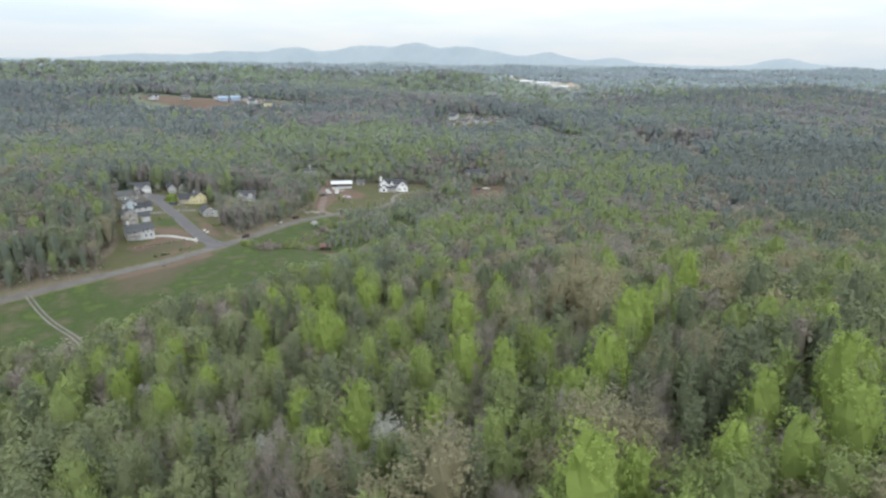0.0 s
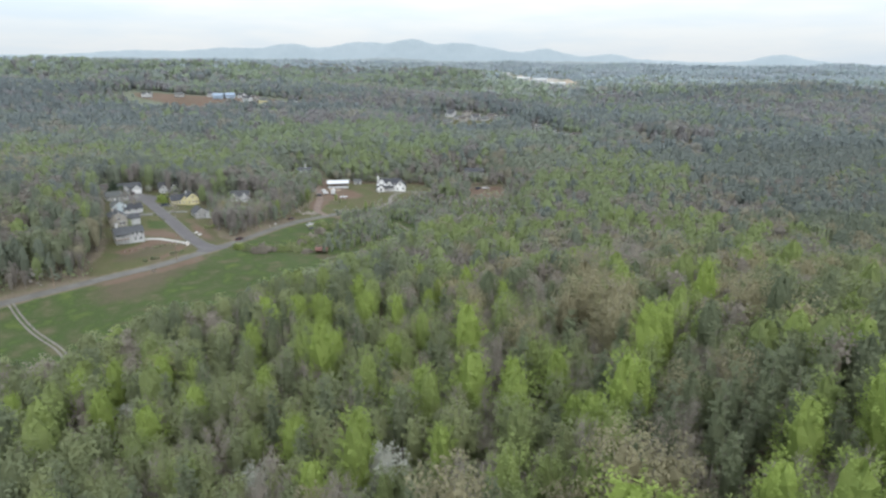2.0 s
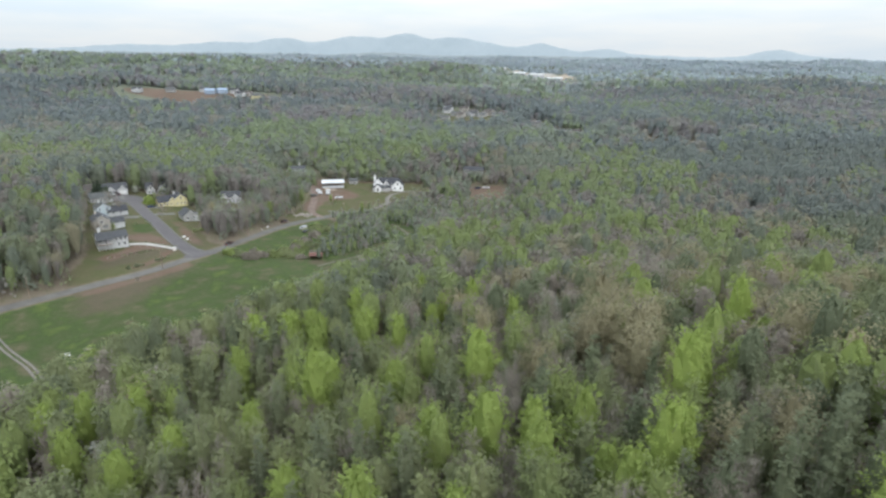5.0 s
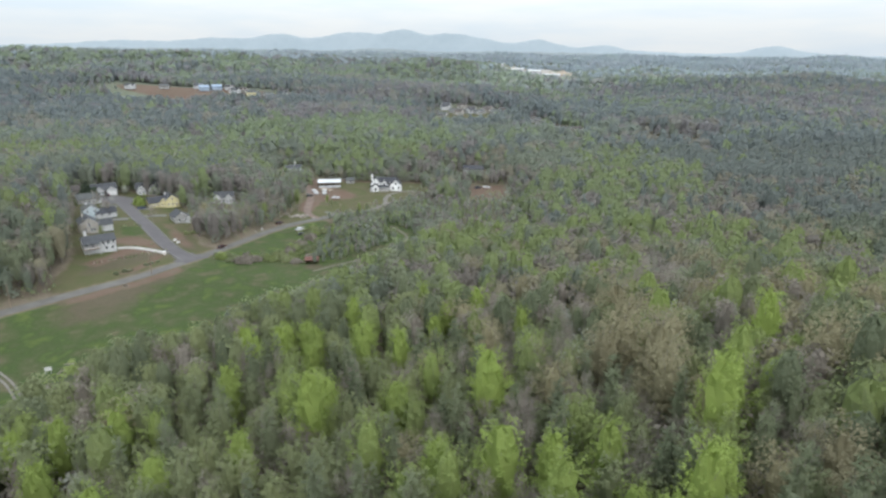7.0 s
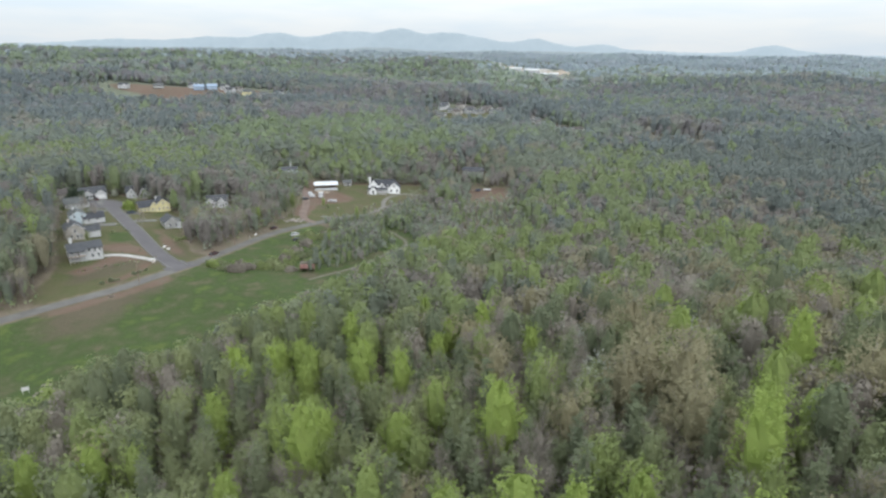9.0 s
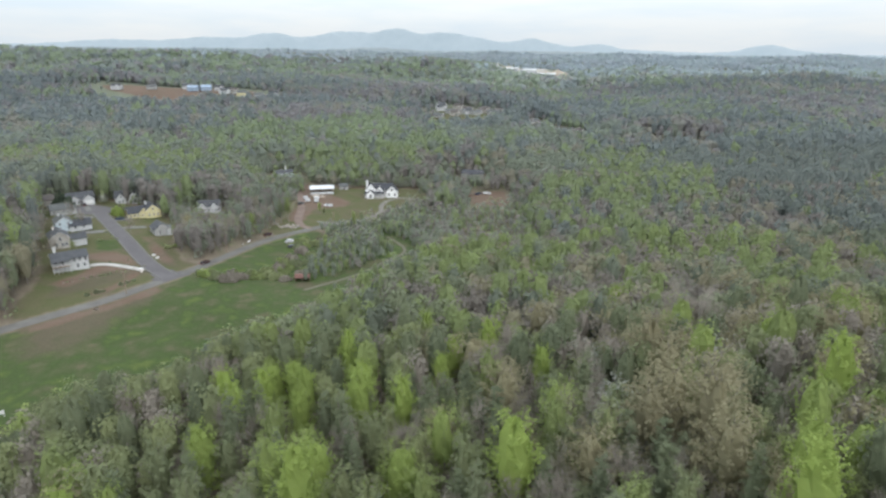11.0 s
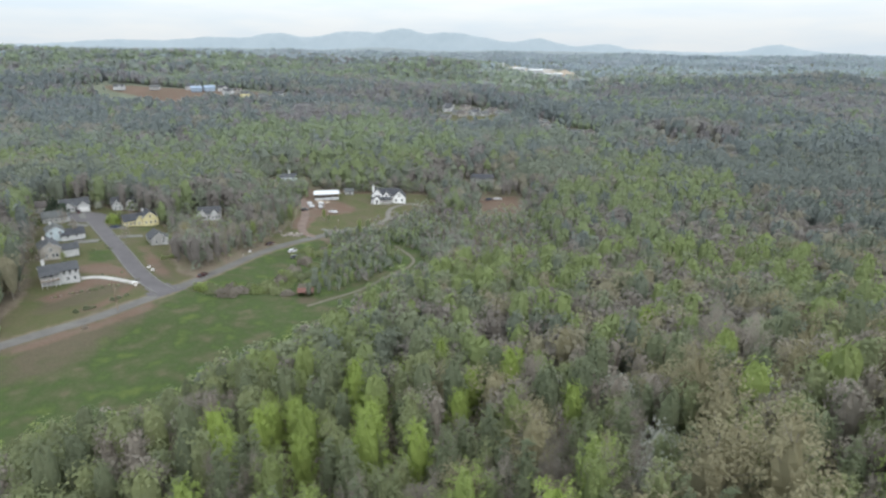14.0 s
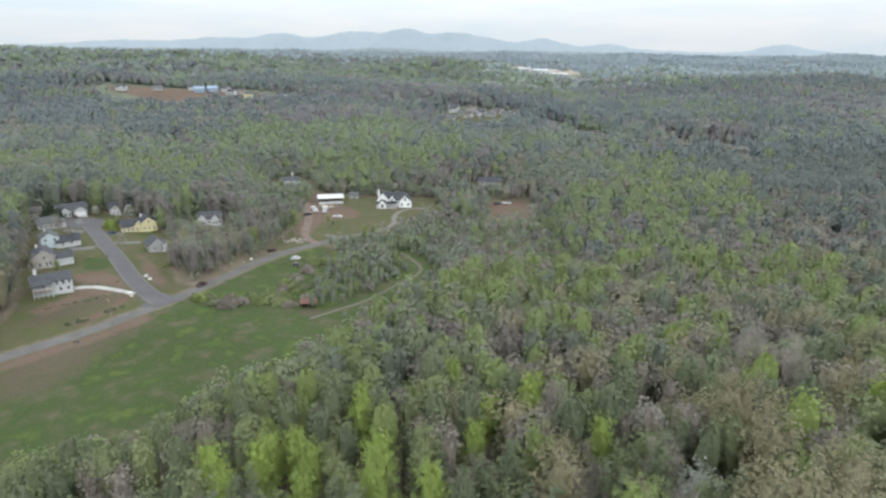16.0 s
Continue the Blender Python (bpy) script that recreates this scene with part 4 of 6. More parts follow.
mx, my = scatter(rng, -470, 470, 215, 560, 5.7)
keep = wooded(mx, my, 1.0) & (np.abs(mx + 10) < 0.80 * my + 20)
mx, my = mx[keep], my[keep]
# Leaf colour takes on its painted haze in two steps with distance.
for sel, cards, size, leaf in ((my < 320, 140, 1.35, EDGE_HAZE_LEAF), ((my >= 320) & (my < 440), 68, 1.95, MIDDLE_HAZE_LEAF), (my >= 440, 44, 2.5, MIDDLE_HAZE_LEAF)):
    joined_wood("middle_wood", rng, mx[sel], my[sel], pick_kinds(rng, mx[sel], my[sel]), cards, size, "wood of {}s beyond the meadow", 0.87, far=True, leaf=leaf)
stems("tree_stems", rng, mx, my, "slim grey stems beyond the meadow")
ux, uy = scatter(rng, -330, 300, 235, 500, 7)
keep = wooded(ux, uy, 0.5) & (np.abs(ux + 10) < 0.78 * uy + 10)
undergrowth("undergrowth", rng, ux[keep], uy[keep], 30, 1.6, MIDDLE_HAZE_LEAF)

ex, ey = scatter(rng, -235, 20, 375, 560, 2.9)
edge = np.maximum.reduce([inside(p, ex, ey) for p in (YARDS, FARM, CLEARED, FLUE_HOUSE)])
keep = (edge < -1.5) & (edge > -16) & (off_line(MAIN_ROAD, ex, ey) > 9) & ((ey > 470) | (ex < -110))
for hx, hy in ((-115, 503), (-113, 516), (-183, 405), (-203, 393), (-135, 402)):
    keep &= np.hypot(ex - hx, ey - hy) > 15
undergrowth("edge_thicket", rng, ex[keep], ey[keep], 30, 1.2, MIDDLE_HAZE_LEAF)

gx, gy = scatter(rng, -70, 25, 280, 445, 4.2)
keep = (inside(YOUNG, gx, gy) > 0) & (off_line(MAIN_ROAD, gx, gy) > 5) & (off_line(TRAIL, gx, gy) > 4.0) & (off_line(TRAIL, gx, gy + 9) > 3.5) & (off_line(FARM_LOOP, gx, gy) > 9)
gx, gy = gx[keep], gy[keep]
joined_wood("young_wood", rng, gx, gy, np.random.default_rng(2).choice([0, 1, 3], len(gx), p=(0.18, 0.70, 0.12)), 130, 1.5, "thicket of low {}s", 0.85, far=True, leaf=MIDDLE_HAZE_LEAF)

fx, fy = scatter(rng, -1150, 1100, 560, 1350, 9.8)
keep = wooded(fx, fy, 4.0) & (np.abs(fx) < 0.80 * fy + 30)
fx, fy = fx[keep], fy[keep]
# The farther the band, the more haze its leaf colour holds.
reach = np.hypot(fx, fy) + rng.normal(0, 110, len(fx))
for sel, leaf, cards, size in ((reach < 650, FAR_HAZE_LEAF[0], 46, 2.7), ((reach >= 650) & (reach < 950), FAR_HAZE_LEAF[1], 30, 3.4), (reach >= 950, FAR_HAZE_LEAF[2], 19, 4.4)):
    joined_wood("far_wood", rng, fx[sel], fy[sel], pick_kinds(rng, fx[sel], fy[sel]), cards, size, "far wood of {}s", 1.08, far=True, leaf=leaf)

vx, vy = scatter(rng, -3600, 3600, 1350, 4500, 27)
keep = wooded(vx, vy, 8.0) & (np.abs(vx) < 0.78 * vy + 60) & (np.hypot(vx, vy) < 4550)
vx, vy = vx[keep], vy[keep]
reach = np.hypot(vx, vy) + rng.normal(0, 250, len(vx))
# The left ridge takes leaves with less haze painted in.
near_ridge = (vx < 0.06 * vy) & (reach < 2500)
for sel, leaf in ((near_ridge, FAR_HAZE_LEAF[2]), (~near_ridge & (reach < 2200), FAR_HAZE_LEAF[3]), (~near_ridge & (reach >= 2200), FAR_HAZE_LEAF[4])):
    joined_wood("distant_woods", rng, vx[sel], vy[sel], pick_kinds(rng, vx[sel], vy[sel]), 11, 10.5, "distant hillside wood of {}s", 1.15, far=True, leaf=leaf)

bx, by = scatter(rng, -60, 65, -12, 60, 5.4)
keep = wooded(bx, by, 3.0) & ((np.abs(bx + 5) > 0.78 * by + 14) | (by < 58))
bx, by = bx[keep], by[keep]
joined_wood("wood_behind", rng, bx, by, pick_kinds(rng, bx, by), 150, 1.3, "wood of {}s", 0.95, far=True)
ux, uy = scatter(rng, -60, 65, -12, 60, 5.5)
undergrowth("undergrowth", rng, ux, uy, 30, 1.2, LEAF)
bx, by = scatter(rng, -330, 300, -160, 60, 8.2)
keep = wooded(bx, by, 3.0) & ((bx < -60) | (bx > 65) | (by < -12)) & (np.abs(bx + 5) > 0.78 * by + 14)
bx, by = bx[keep], by[keep]
joined_wood("wood_behind", rng, bx, by, pick_kinds(rng, bx, by), 46, 2.6, "wood of {}s", far=True)

# ---- buildings ----
def part(name, bm, mat, parent, label=""):
    me = bpy.data.meshes.new(name)
    bm.to_mesh(me)
    bm.free()
    if mat:
        me.materials.append(mat)
    ob = new(name, me)
    ob.parent = parent
    return tagged(ob, label)


def box(bm, x0, x1, y0, y1, z0, z1, m=Matrix(), bevel=0.0):
    made = bmesh.ops.create_cube(bm, size=1.0, matrix=m @ Matrix.Translation(((x0 + x1) / 2, (y0 + y1) / 2, (z0 + z1) / 2)) @ Matrix.Diagonal((x1 - x0, y1 - y0, z1 - z0, 1)))
    if bevel:
        edges = {e for v in made["verts"] for e in v.link_edges}
        bmesh.ops.bevel(bm, geom=list(edges), offset=bevel, segments=2, affect="EDGES", profile=0.6)


def rod(bm, x, y, z0, z1, r0, r1=None, sides=8, m=Matrix()):
    bmesh.ops.create_cone(bm, cap_ends=True, segments=sides, radius1=r0, radius2=r0 if r1 is None else r1, depth=z1 - z0, matrix=m @ Matrix.Translation((x, y, (z0 + z1) / 2)))


def solid(bm, outline, y0, y1, m):
    """An outline in x and z, drawn out from y0 to y1."""
    a = [bm.verts.new(m @ Vector((x, y0, z))) for x, z in outline]
    b = [bm.verts.new(m @ Vector((x, y1, z))) for x, z in outline]
    bm.faces.new(a)
    bm.faces.new(b[::-1])
    for k in range(len(a)):
        j = (k + 1) % len(a)
        bm.faces.new((a[j], a[k], b[k], b[j]))


def thing(name, x, y, turn, label, category, group="", sink=0.0, size=1.0):
    ob = tagged(new(name), label, category, group)
    ob.matrix_basis = pose(x, y, ground_z(x, y) - sink, 0, 0, turn) @ Matrix.Diagonal((size, size, min(1.0, size + 0.08), 1))
    return ob


BRIGHT_WHITE = surface("fresh_white_boards", (0.66, 0.67, 0.67), (0.76, 0.76, 0.755), 0.6, 0.65)
WHITE = surface("white_siding", (0.36, 0.37, 0.375), (0.44, 0.445, 0.445), 0.6, 0.7)
GREY_WALL = surface("grey_siding", (0.24, 0.24, 0.235), (0.30, 0.30, 0.29), 0.6, 0.75)
BEIGE = surface("beige_siding", (0.27, 0.255, 0.23), (0.33, 0.31, 0.28), 0.6, 0.75)
PALE_BLUE = surface("pale_blue_siding", (0.34, 0.41, 0.45), (0.42, 0.48, 0.51), 0.6, 0.7)
YELLOW = surface("yellow_siding", (0.47, 0.42, 0.23), (0.55, 0.49, 0.28), 0.5, 0.75)
BLUE_WRAP = surface("blue_wrap", (0.2, 0.27, 0.36), (0.26, 0.33, 0.42), 0.4, 0.6)
SLATE = surface("grey_shingles", (0.040, 0.043, 0.048), (0.058, 0.061, 0.067), 0.5, 0.9, 14)
DARK_ROOF = surface("charcoal_shingles", (0.024, 0.026, 0.032), (0.04, 0.042, 0.05), 0.5, 0.85, 14)
GREEN_ROOF = surface("weathered_roof", (0.065, 0.07, 0.07), (0.088, 0.092, 0.091), 0.5, 0.85, 14)
BROWN_ROOF = surface("brown_shingles", (0.062, 0.054, 0.05), (0.085, 0.075, 0.069), 0.5, 0.9, 14)
METAL_ROOF = surface("white_metal_roof", (0.42, 0.44, 0.45), (0.5, 0.51, 0.52), 0.3, 0.4, 6)
RUST_ROOF = surface("rusty_metal_roof", (0.09, 0.035, 0.028), (0.13, 0.06, 0.045), 0.8, 0.75, 6)
TRIM = surface("white_trim", (0.55, 0.55, 0.545), (0.64, 0.64, 0.635), 1.0, 0.6)
GLASS = surface("dark_window_glass", (0.03, 0.035, 0.04), (0.06, 0.07, 0.08), 0.7, 0.12, bump=0)
TIMBER = surface("weathered_timber", (0.16, 0.12, 0.09), (0.26, 0.2, 0.15), 1.2, 0.9)
BRICK = surface("pale_brick", (0.5, 0.46, 0.42), (0.64, 0.6, 0.56), 1.5, 0.9)
STEEL = surface("galvanised_steel", (0.4, 0.41, 0.42), (0.55, 0.56, 0.57), 1.0, 0.45, metal=0.7)
TYRE = surface("tyre_rubber", (0.02, 0.02, 0.02), (0.035, 0.035, 0.035), 2.0, 0.9)
PAINT = {
    "white": surface("white_car_paint", (0.5, 0.51, 0.52), (0.58, 0.58, 0.59), 0.5, 0.25, bump=0),
    "black": surface("black_car_paint", (0.015, 0.016, 0.018), (0.03, 0.03, 0.033), 0.5, 0.2, bump=0),
    "red": surface("dark_red_car_paint", (0.045, 0.016, 0.016), (0.07, 0.025, 0.024), 0.5, 0.25, bump=0),
    "blue": surface("dark_blue_car_paint", (0.02, 0.03, 0.06), (0.035, 0.05, 0.09), 0.5, 0.25, bump=0),
}
LAMP_RED = surface("red_lamp_glass", (0.3, 0.02, 0.02), (0.4, 0.03, 0.03), 2.0, 0.2, bump=0)
LAMP_CLEAR = surface("clear_lamp_glass", (0.6, 0.6, 0.6), (0.75, 0.75, 0.75), 2.0, 0.15, bump=0)
RUBBLE = surface("pale_rubble", (0.17, 0.15, 0.13), (0.26, 0.235, 0.21), 0.8, 0.95, per_object=0.4)

window_meshes = {}


def window(parent, m, wide, tall, sill=True):
    """A window proud of its wall: frame, pane and sill. m: its centre, with -y outward."""
    key = (wide, tall)
    if key not in window_meshes:
        bm = bmesh.new()
        t = 0.12
        box(bm, -wide / 2 - t, wide / 2 + t, -0.08, 0.02, tall / 2, tall / 2 + t)
        box(bm, -wide / 2 - t, wide / 2 + t, -0.12, 0.02, -tall / 2 - t, -tall / 2)
        box(bm, -wide / 2 - t, -wide / 2, -0.08, 0.02, -tall / 2, tall / 2)
        box(bm, wide / 2, wide / 2 + t, -0.08, 0.02, -tall / 2, tall / 2)
        box(bm, -wide / 2, wide / 2, -0.06, 0.02, -0.04, 0.04)
        fr = bpy.data.meshes.new("window")
        bm.to_mesh(fr)
        bm.free()
        fr.materials.append(TRIM)
        bm = bmesh.new()
        box(bm, -wide / 2, wide / 2, -0.03, 0.01, -tall / 2, tall / 2)
        pn = bpy.data.meshes.new("pane")
        bm.to_mesh(pn)
        bm.free()
        pn.materials.append(GLASS)
        window_meshes[key] = fr, pn
    fr, pn = window_meshes[key]
    w = new("window", fr)
    w.parent, w.matrix_basis = parent, m
    p = new("pane", pn)
    p.parent = w
    return w


def gabled(parent, m, wide, deep, tall, rise, wall, roof, over=0.45, label_wall="", label_roof=""):
    """A gabled block at m: its ridge along x, its front towards -y."""
    bm = bmesh.new()
    turn = m @ pose(0, 0, 0, 0, 0, 90)
    solid(bm, [(-deep / 2, -0.8), (deep / 2, -0.8), (deep / 2, tall), (0, tall + rise), (-deep / 2, tall)], -wide / 2, wide / 2, turn)
    part("wall", bm, wall, parent, label_wall)
    bm = bmesh.new()
    slope = rise / (deep / 2)
    th, e = 0.22, deep / 2 + over
    solid(bm, [(-e, tall - over * slope), (0, tall + rise), (e, tall - over * slope), (e, tall - over * slope + th), (0, tall + rise + th), (-e, tall - over * slope + th)], -wide / 2 - over, wide / 2 + over, turn)
    part("roof", bm, roof, parent, label_roof)
    for s in (-1, 1):
        bm = bmesh.new()
        x = s * (wide / 2 + over - 0.06) - 0.07, s * (wide / 2 + over - 0.06) + 0.07
        solid(bm, [(-e, tall - over * slope - 0.22), (0, tall + rise - 0.22), (e, tall - over * slope - 0.22), (e, tall - over * slope - 0.02), (0, tall + rise - 0.02), (-e, tall - over * slope - 0.02)], x[0], x[1], turn)
        part("bargeboard", bm, TRIM, parent)


def face(m, side, along, up, wide, deep):
    """The pose of a fitting on a block's face."""
    if side == "front":
        return m @ pose(along, -deep / 2, up)
    if side == "back":
        return m @ pose(along, deep / 2, up, 0, 0, 180)
    if side == "right":
        return m @ pose(wide / 2, along, up, 0, 0, 90)
    return m @ pose(-wide / 2, along, up, 0, 0, -90)


def windows(parent, m, side, wide, deep, spots, w=1.1, h=1.4):
    for along, up in spots:
        window(parent, face(m, side, along, up, wide, deep), w, h)


def door(parent, m, wide=1.0, tall=2.1, mat=None, name="door", label=""):
    bm = bmesh.new()
    box(bm, -wide / 2, wide / 2, -0.07, 0.02, 0, tall, m)
    d = part(name, bm, mat or DARK_ROOF, parent, label)
    bm = bmesh.new()
    box(bm, -wide / 2 - 0.12, wide / 2 + 0.12, -0.1, 0.02, tall, tall + 0.14, m)
    box(bm, -wide / 2 - 0.12, -wide / 2, -0.1, 0.02, 0, tall, m)
    box(bm, wide / 2, wide / 2 + 0.12, -0.1, 0.02, 0, tall, m)
    part("door_frame", bm, TRIM, d)
    return d


def garage_door(parent, m, wide=4.8, tall=2.2):
    bm = bmesh.new()
    for k in range(4):
        box(bm, -wide / 2, wide / 2, -0.06, 0.02, k * tall / 4 + 0.02, (k + 1) * tall / 4 - 0.02, m)
    part("garage_door", bm, TRIM, parent, "white sectional garage door")


def chimney(parent, m, x, y, z0, z1, mat, s=0.9):
    bm = bmesh.new()
    box(bm, x - s / 2, x + s / 2, y - s / 2, y + s / 2, z0, z1, m)
    box(bm, x - s / 2 - 0.1, x + s / 2 + 0.1, y - s / 2 - 0.1, y + s / 2 + 0.1, z1 - 0.25, z1, m)
    part("chimney", bm, mat, parent)


I4 = Matrix()

# House with a raised porch at the corner of the side street.
h = thing("house", -157.8, 305.2, 36, "two-storey white-sided house with grey roof and porch", "house", "homes of the side street", size=0.92)
gabled(h, I4, 14, 9.5, 4.9, 2.0, WHITE, SLATE)
windows(h, I4, "front", 14, 9.5, [(1.5, 4.0), (3.7, 4.0), (5.9, 4.0), (2.6, 1.5), (5.2, 1.5), (-3.5, 4.0), (-5.5, 4.0)])
windows(h, I4, "right", 14, 9.5, [(-2.5, 3.9), (2.0, 3.9), (-2.5, 1.4)])
windows(h, I4, "left", 14, 9.5, [(-2.0, 3.9), (2.0, 3.9)])
door(h, face(I4, "front", -3.2, 2.6, 14, 9.5))
bm = bmesh.new()
box(bm, -7.2, -0.4, -7.4, -4.76, 2.3, 2.55)
part("porch_floor", bm, TIMBER, h)
bm = bmesh.new()
solid(bm, [(-8.0, 4.75), (-4.7, 5.35), (-4.7, 5.55), (-8.0, 4.95)], 0.2, 7.6, pose(0, 0, 0, 0, 0, 90))
part("porch_roof", bm, SLATE, h)
for x in (-7.0, -5.4, -3.8, -2.2, -0.6):
    bm = bmesh.new()
    box(bm, x - 0.09, x + 0.09, -7.35, -7.17, -0.8, 4.85)
    part("porch_post", bm, TRIM, h)
bm = bmesh.new()
box(bm, -7.1, -0.5, -7.3, -7.22, 3.35, 3.45)
box(bm, -7.1, -0.5, -7.3, -7.22, 2.65, 2.72)
for k in range(24):
    box(bm, -7.0 + k * 0.28, -6.95 + k * 0.28, -7.29, -7.23, 2.7, 3.4)
part("railing", bm, TRIM, h)
chimney(h, I4, -5.0, 1.6, 4.5, 8.9, TRIM, 1.1)

h = thing("house", -174.5, 328, 127, "grey-beige gabled house with a white garage wing", "house", "homes of the side street", size=0.85)
gabled(h, I4, 12, 9, 5.0, 2.9, BEIGE, SLATE)
windows(h, I4, "left", 12, 9, [(-2.4, 1.4), (-0.8, 1.4), (2.0, 1.5), (0.0, 4.2)], 1.2, 1.6)
windows(h, I4, "front", 12, 9, [(-3.0, 1.5), (0.0, 1.5), (3.0, 1.5), (-3.0, 4.0), (3.0, 4.0)])
m = pose(-1.0, -8.2, 0, 0, 0, -90)
gabled(h, m, 8, 7, 2.9, 2.0, WHITE, SLATE)
windows(h, m, "right", 8, 7, [(-1.8, 1.5), (1.2, 1.5)])
windows(h, m, "back", 8, 7, [(0.0, 1.5)])
chimney(h, I4, 3.5, 1.5, 5, 8.6, BRICK)

h = thing("house", -184.5, 349.5, 127, "pale blue sided house with a charcoal-roofed garage", "house", "homes of the side street", size=0.78)
gabled(h, I4, 11, 9, 5.0, 2.6, PALE_BLUE, GREEN_ROOF)
windows(h, I4, "left", 11, 9, [(-2.4, 1.4), (2.2, 1.4), (-2.2, 4.0), (2.2, 4.0)])
windows(h, I4, "front", 11, 9, [(-3.0, 4.0), (3.0, 4.0)])
m = pose(-2.6, -8.6, 0, 0, 0, -90)
gabled(h, m, 12, 9, 2.3, 2.6, WHITE, DARK_ROOF)
garage_door(h, face(m, "right", 1.0, -0.2, 12, 9))
windows(h, m, "front", 12, 9, [(-3.0, 1.3), (1.6, 1.3)])
chimney(h, I4, 2.5, 1.2, 5, 8.3, TRIM)

h = thing("house", -199, 373, 37, "low house with a weathered grey-green roof", "house", "homes of the side street", size=0.7)
gabled(h, I4, 13, 9.5, 3.6, 3.0, GREY_WALL, GREEN_ROOF)
windows(h, I4, "front", 13, 9.5, [(-4.5, 1.7), (-1.5, 1.7), (1.5, 1.7), (4.5, 1.7)])
windows(h, I4, "right", 13, 9.5, [(-2.0, 1.7), (2.0, 1.7)])
m = pose(8.0, 0.5, 0)
gabled(h, m, 4.5, 6.5, 2.9, 1.8, WHITE, GREEN_ROOF)
garage_door(h, face(m, "right", 0, 0, 4.5, 6.5), 4.2)
windows(h, m, "front", 4.5, 6.5, [(0, 1.6)])

h = thing("house", -214, 385, 37, "house with a brown-grey roof among trees", "house", "homes of the side street", size=0.72)
gabled(h, I4, 13, 9, 4.2, 3.0, BEIGE, BROWN_ROOF)
windows(h, I4, "front", 13, 9, [(-4.0, 2.0), (0.0, 2.0), (4.0, 2.0)])
windows(h, I4, "right", 13, 9, [(0, 2.0)])

h = thing("house", -203, 400, 34, "low white house with two front gables and slate roof", "house", "homes of the side street", size=0.95)
gabled(h, I4, 14, 8, 2.9, 2.9, WHITE, SLATE)
for x, w in ((-3.2, 5.4), (3.8, 6.0)):
    m = pose(x, -4.2, 0, 0, 0, -90)
    gabled(h, m, 5, w, 2.9, 2.2, WHITE, SLATE)
    if x < 0:
        windows(h, m, "right", 5, w, [(-1.8, 1.5), (0.0, 1.5), (1.8, 1.5)])
    else:
        garage_door(h, face(m, "right", 0, 0, 5, w))
door(h, face(I4, "front", 0.2, 0, 14, 8))
windows(h, I4, "front", 14, 8, [(-6.4, 1.5)])

h = thing("house", -183, 414, 25, "slate-roofed house with two white front gables", "house", "homes of the side street", size=0.9)
gabled(h, I4, 15, 9, 3.6, 3.2, WHITE, SLATE)
for x, w in ((-4.2, 5.2), (2.8, 5.2)):
    m = pose(x, -4.6, 0, 0, 0, -90)
    gabled(h, m, 4, w, 3.6, 2.7, WHITE, SLATE)
    windows(h, m, "right", 4, w, [(-1.1, 1.6), (1.1, 1.6), (0, 4.2)], 1.0, 1.3)
windows(h, I4, "front", 15, 9, [(6.2, 1.7), (-0.7, 1.7)])
door(h, face(I4, "front", 0.6, 0, 15, 9))

h = thing("house", -163.5, 386, 36, "yellow-sided house with a charcoal roof and tall gable", "house", "homes of the side street", size=0.8)
gabled(h, I4, 18, 9.5, 3.3, 3.2, YELLOW, DARK_ROOF)
m = pose(6.2, -1.0, 0, 0, 0, -90)
gabled(h, m, 11, 9.5, 4.4, 3.4, YELLOW, DARK_ROOF)
windows(h, m, "right", 11, 9.5, [(-2.6, 1.5), (0.2, 1.5), (2.8, 1.5), (0.0, 4.9)], 1.0, 1.3)
m2 = pose(0.6, -2.6, 0, 0, 0, -90)
gabled(h, m2, 5.5, 5.0, 3.9, 2.4, YELLOW, DARK_ROOF)
windows(h, m2, "right", 5.5, 5.0, [(-1.0, 1.5), (1.0, 1.5)], 0.9, 1.3)
windows(h, I4, "front", 18, 9.5, [(-7.5, 1.6), (-5.2, 1.6), (-3.0, 1.6)])
door(h, face(I4, "left", -2.5, 0, 18, 9.5), 1.0, 2.1, TRIM)
chimney(h, I4, 4.0, 3.2, 3.5, 8.2, TRIM)

h = thing("house", -143.0, 360, 127, "small grey-roofed house with pale walls", "house", "homes of the side street", size=0.85)
gabled(h, I4, 11, 8.5, 3.3, 3.0, GREY_WALL, SLATE)
m = pose(-1.8, -4.2, 0, 0, 0, 0)
gabled(h, m, 8, 3.6, 3.0, 0.8, WHITE, GREEN_ROOF)
windows(h, I4, "left", 11, 8.5, [(-2.0, 1.6), (1.6, 1.6)])
windows(h, m, "front", 8, 3.6, [(-2.2, 1.5), (1.4, 1.5)])

h = thing("house", -135, 410, 14, "grey-roofed house with two white gables in bare trees", "house", "homes of the side street", size=0.8)
gabled(h, I4, 15, 8.5, 4.2, 3.2, WHITE, SLATE)
for x, w in ((-4.4, 5.4), (3.6, 4.8)):
    m = pose(x, -4.2, 0, 0, 0, -90)
    gabled(h, m, 3.6, w, 4.2, 2.7, WHITE, SLATE)
    windows(h, m, "right", 3.6, w, [(-1.1, 1.6), (1.1, 1.6)], 1.0, 1.4)
windows(h, I4, "front", 15, 8.5, [(6.4, 1.8), (-0.4, 1.8)])

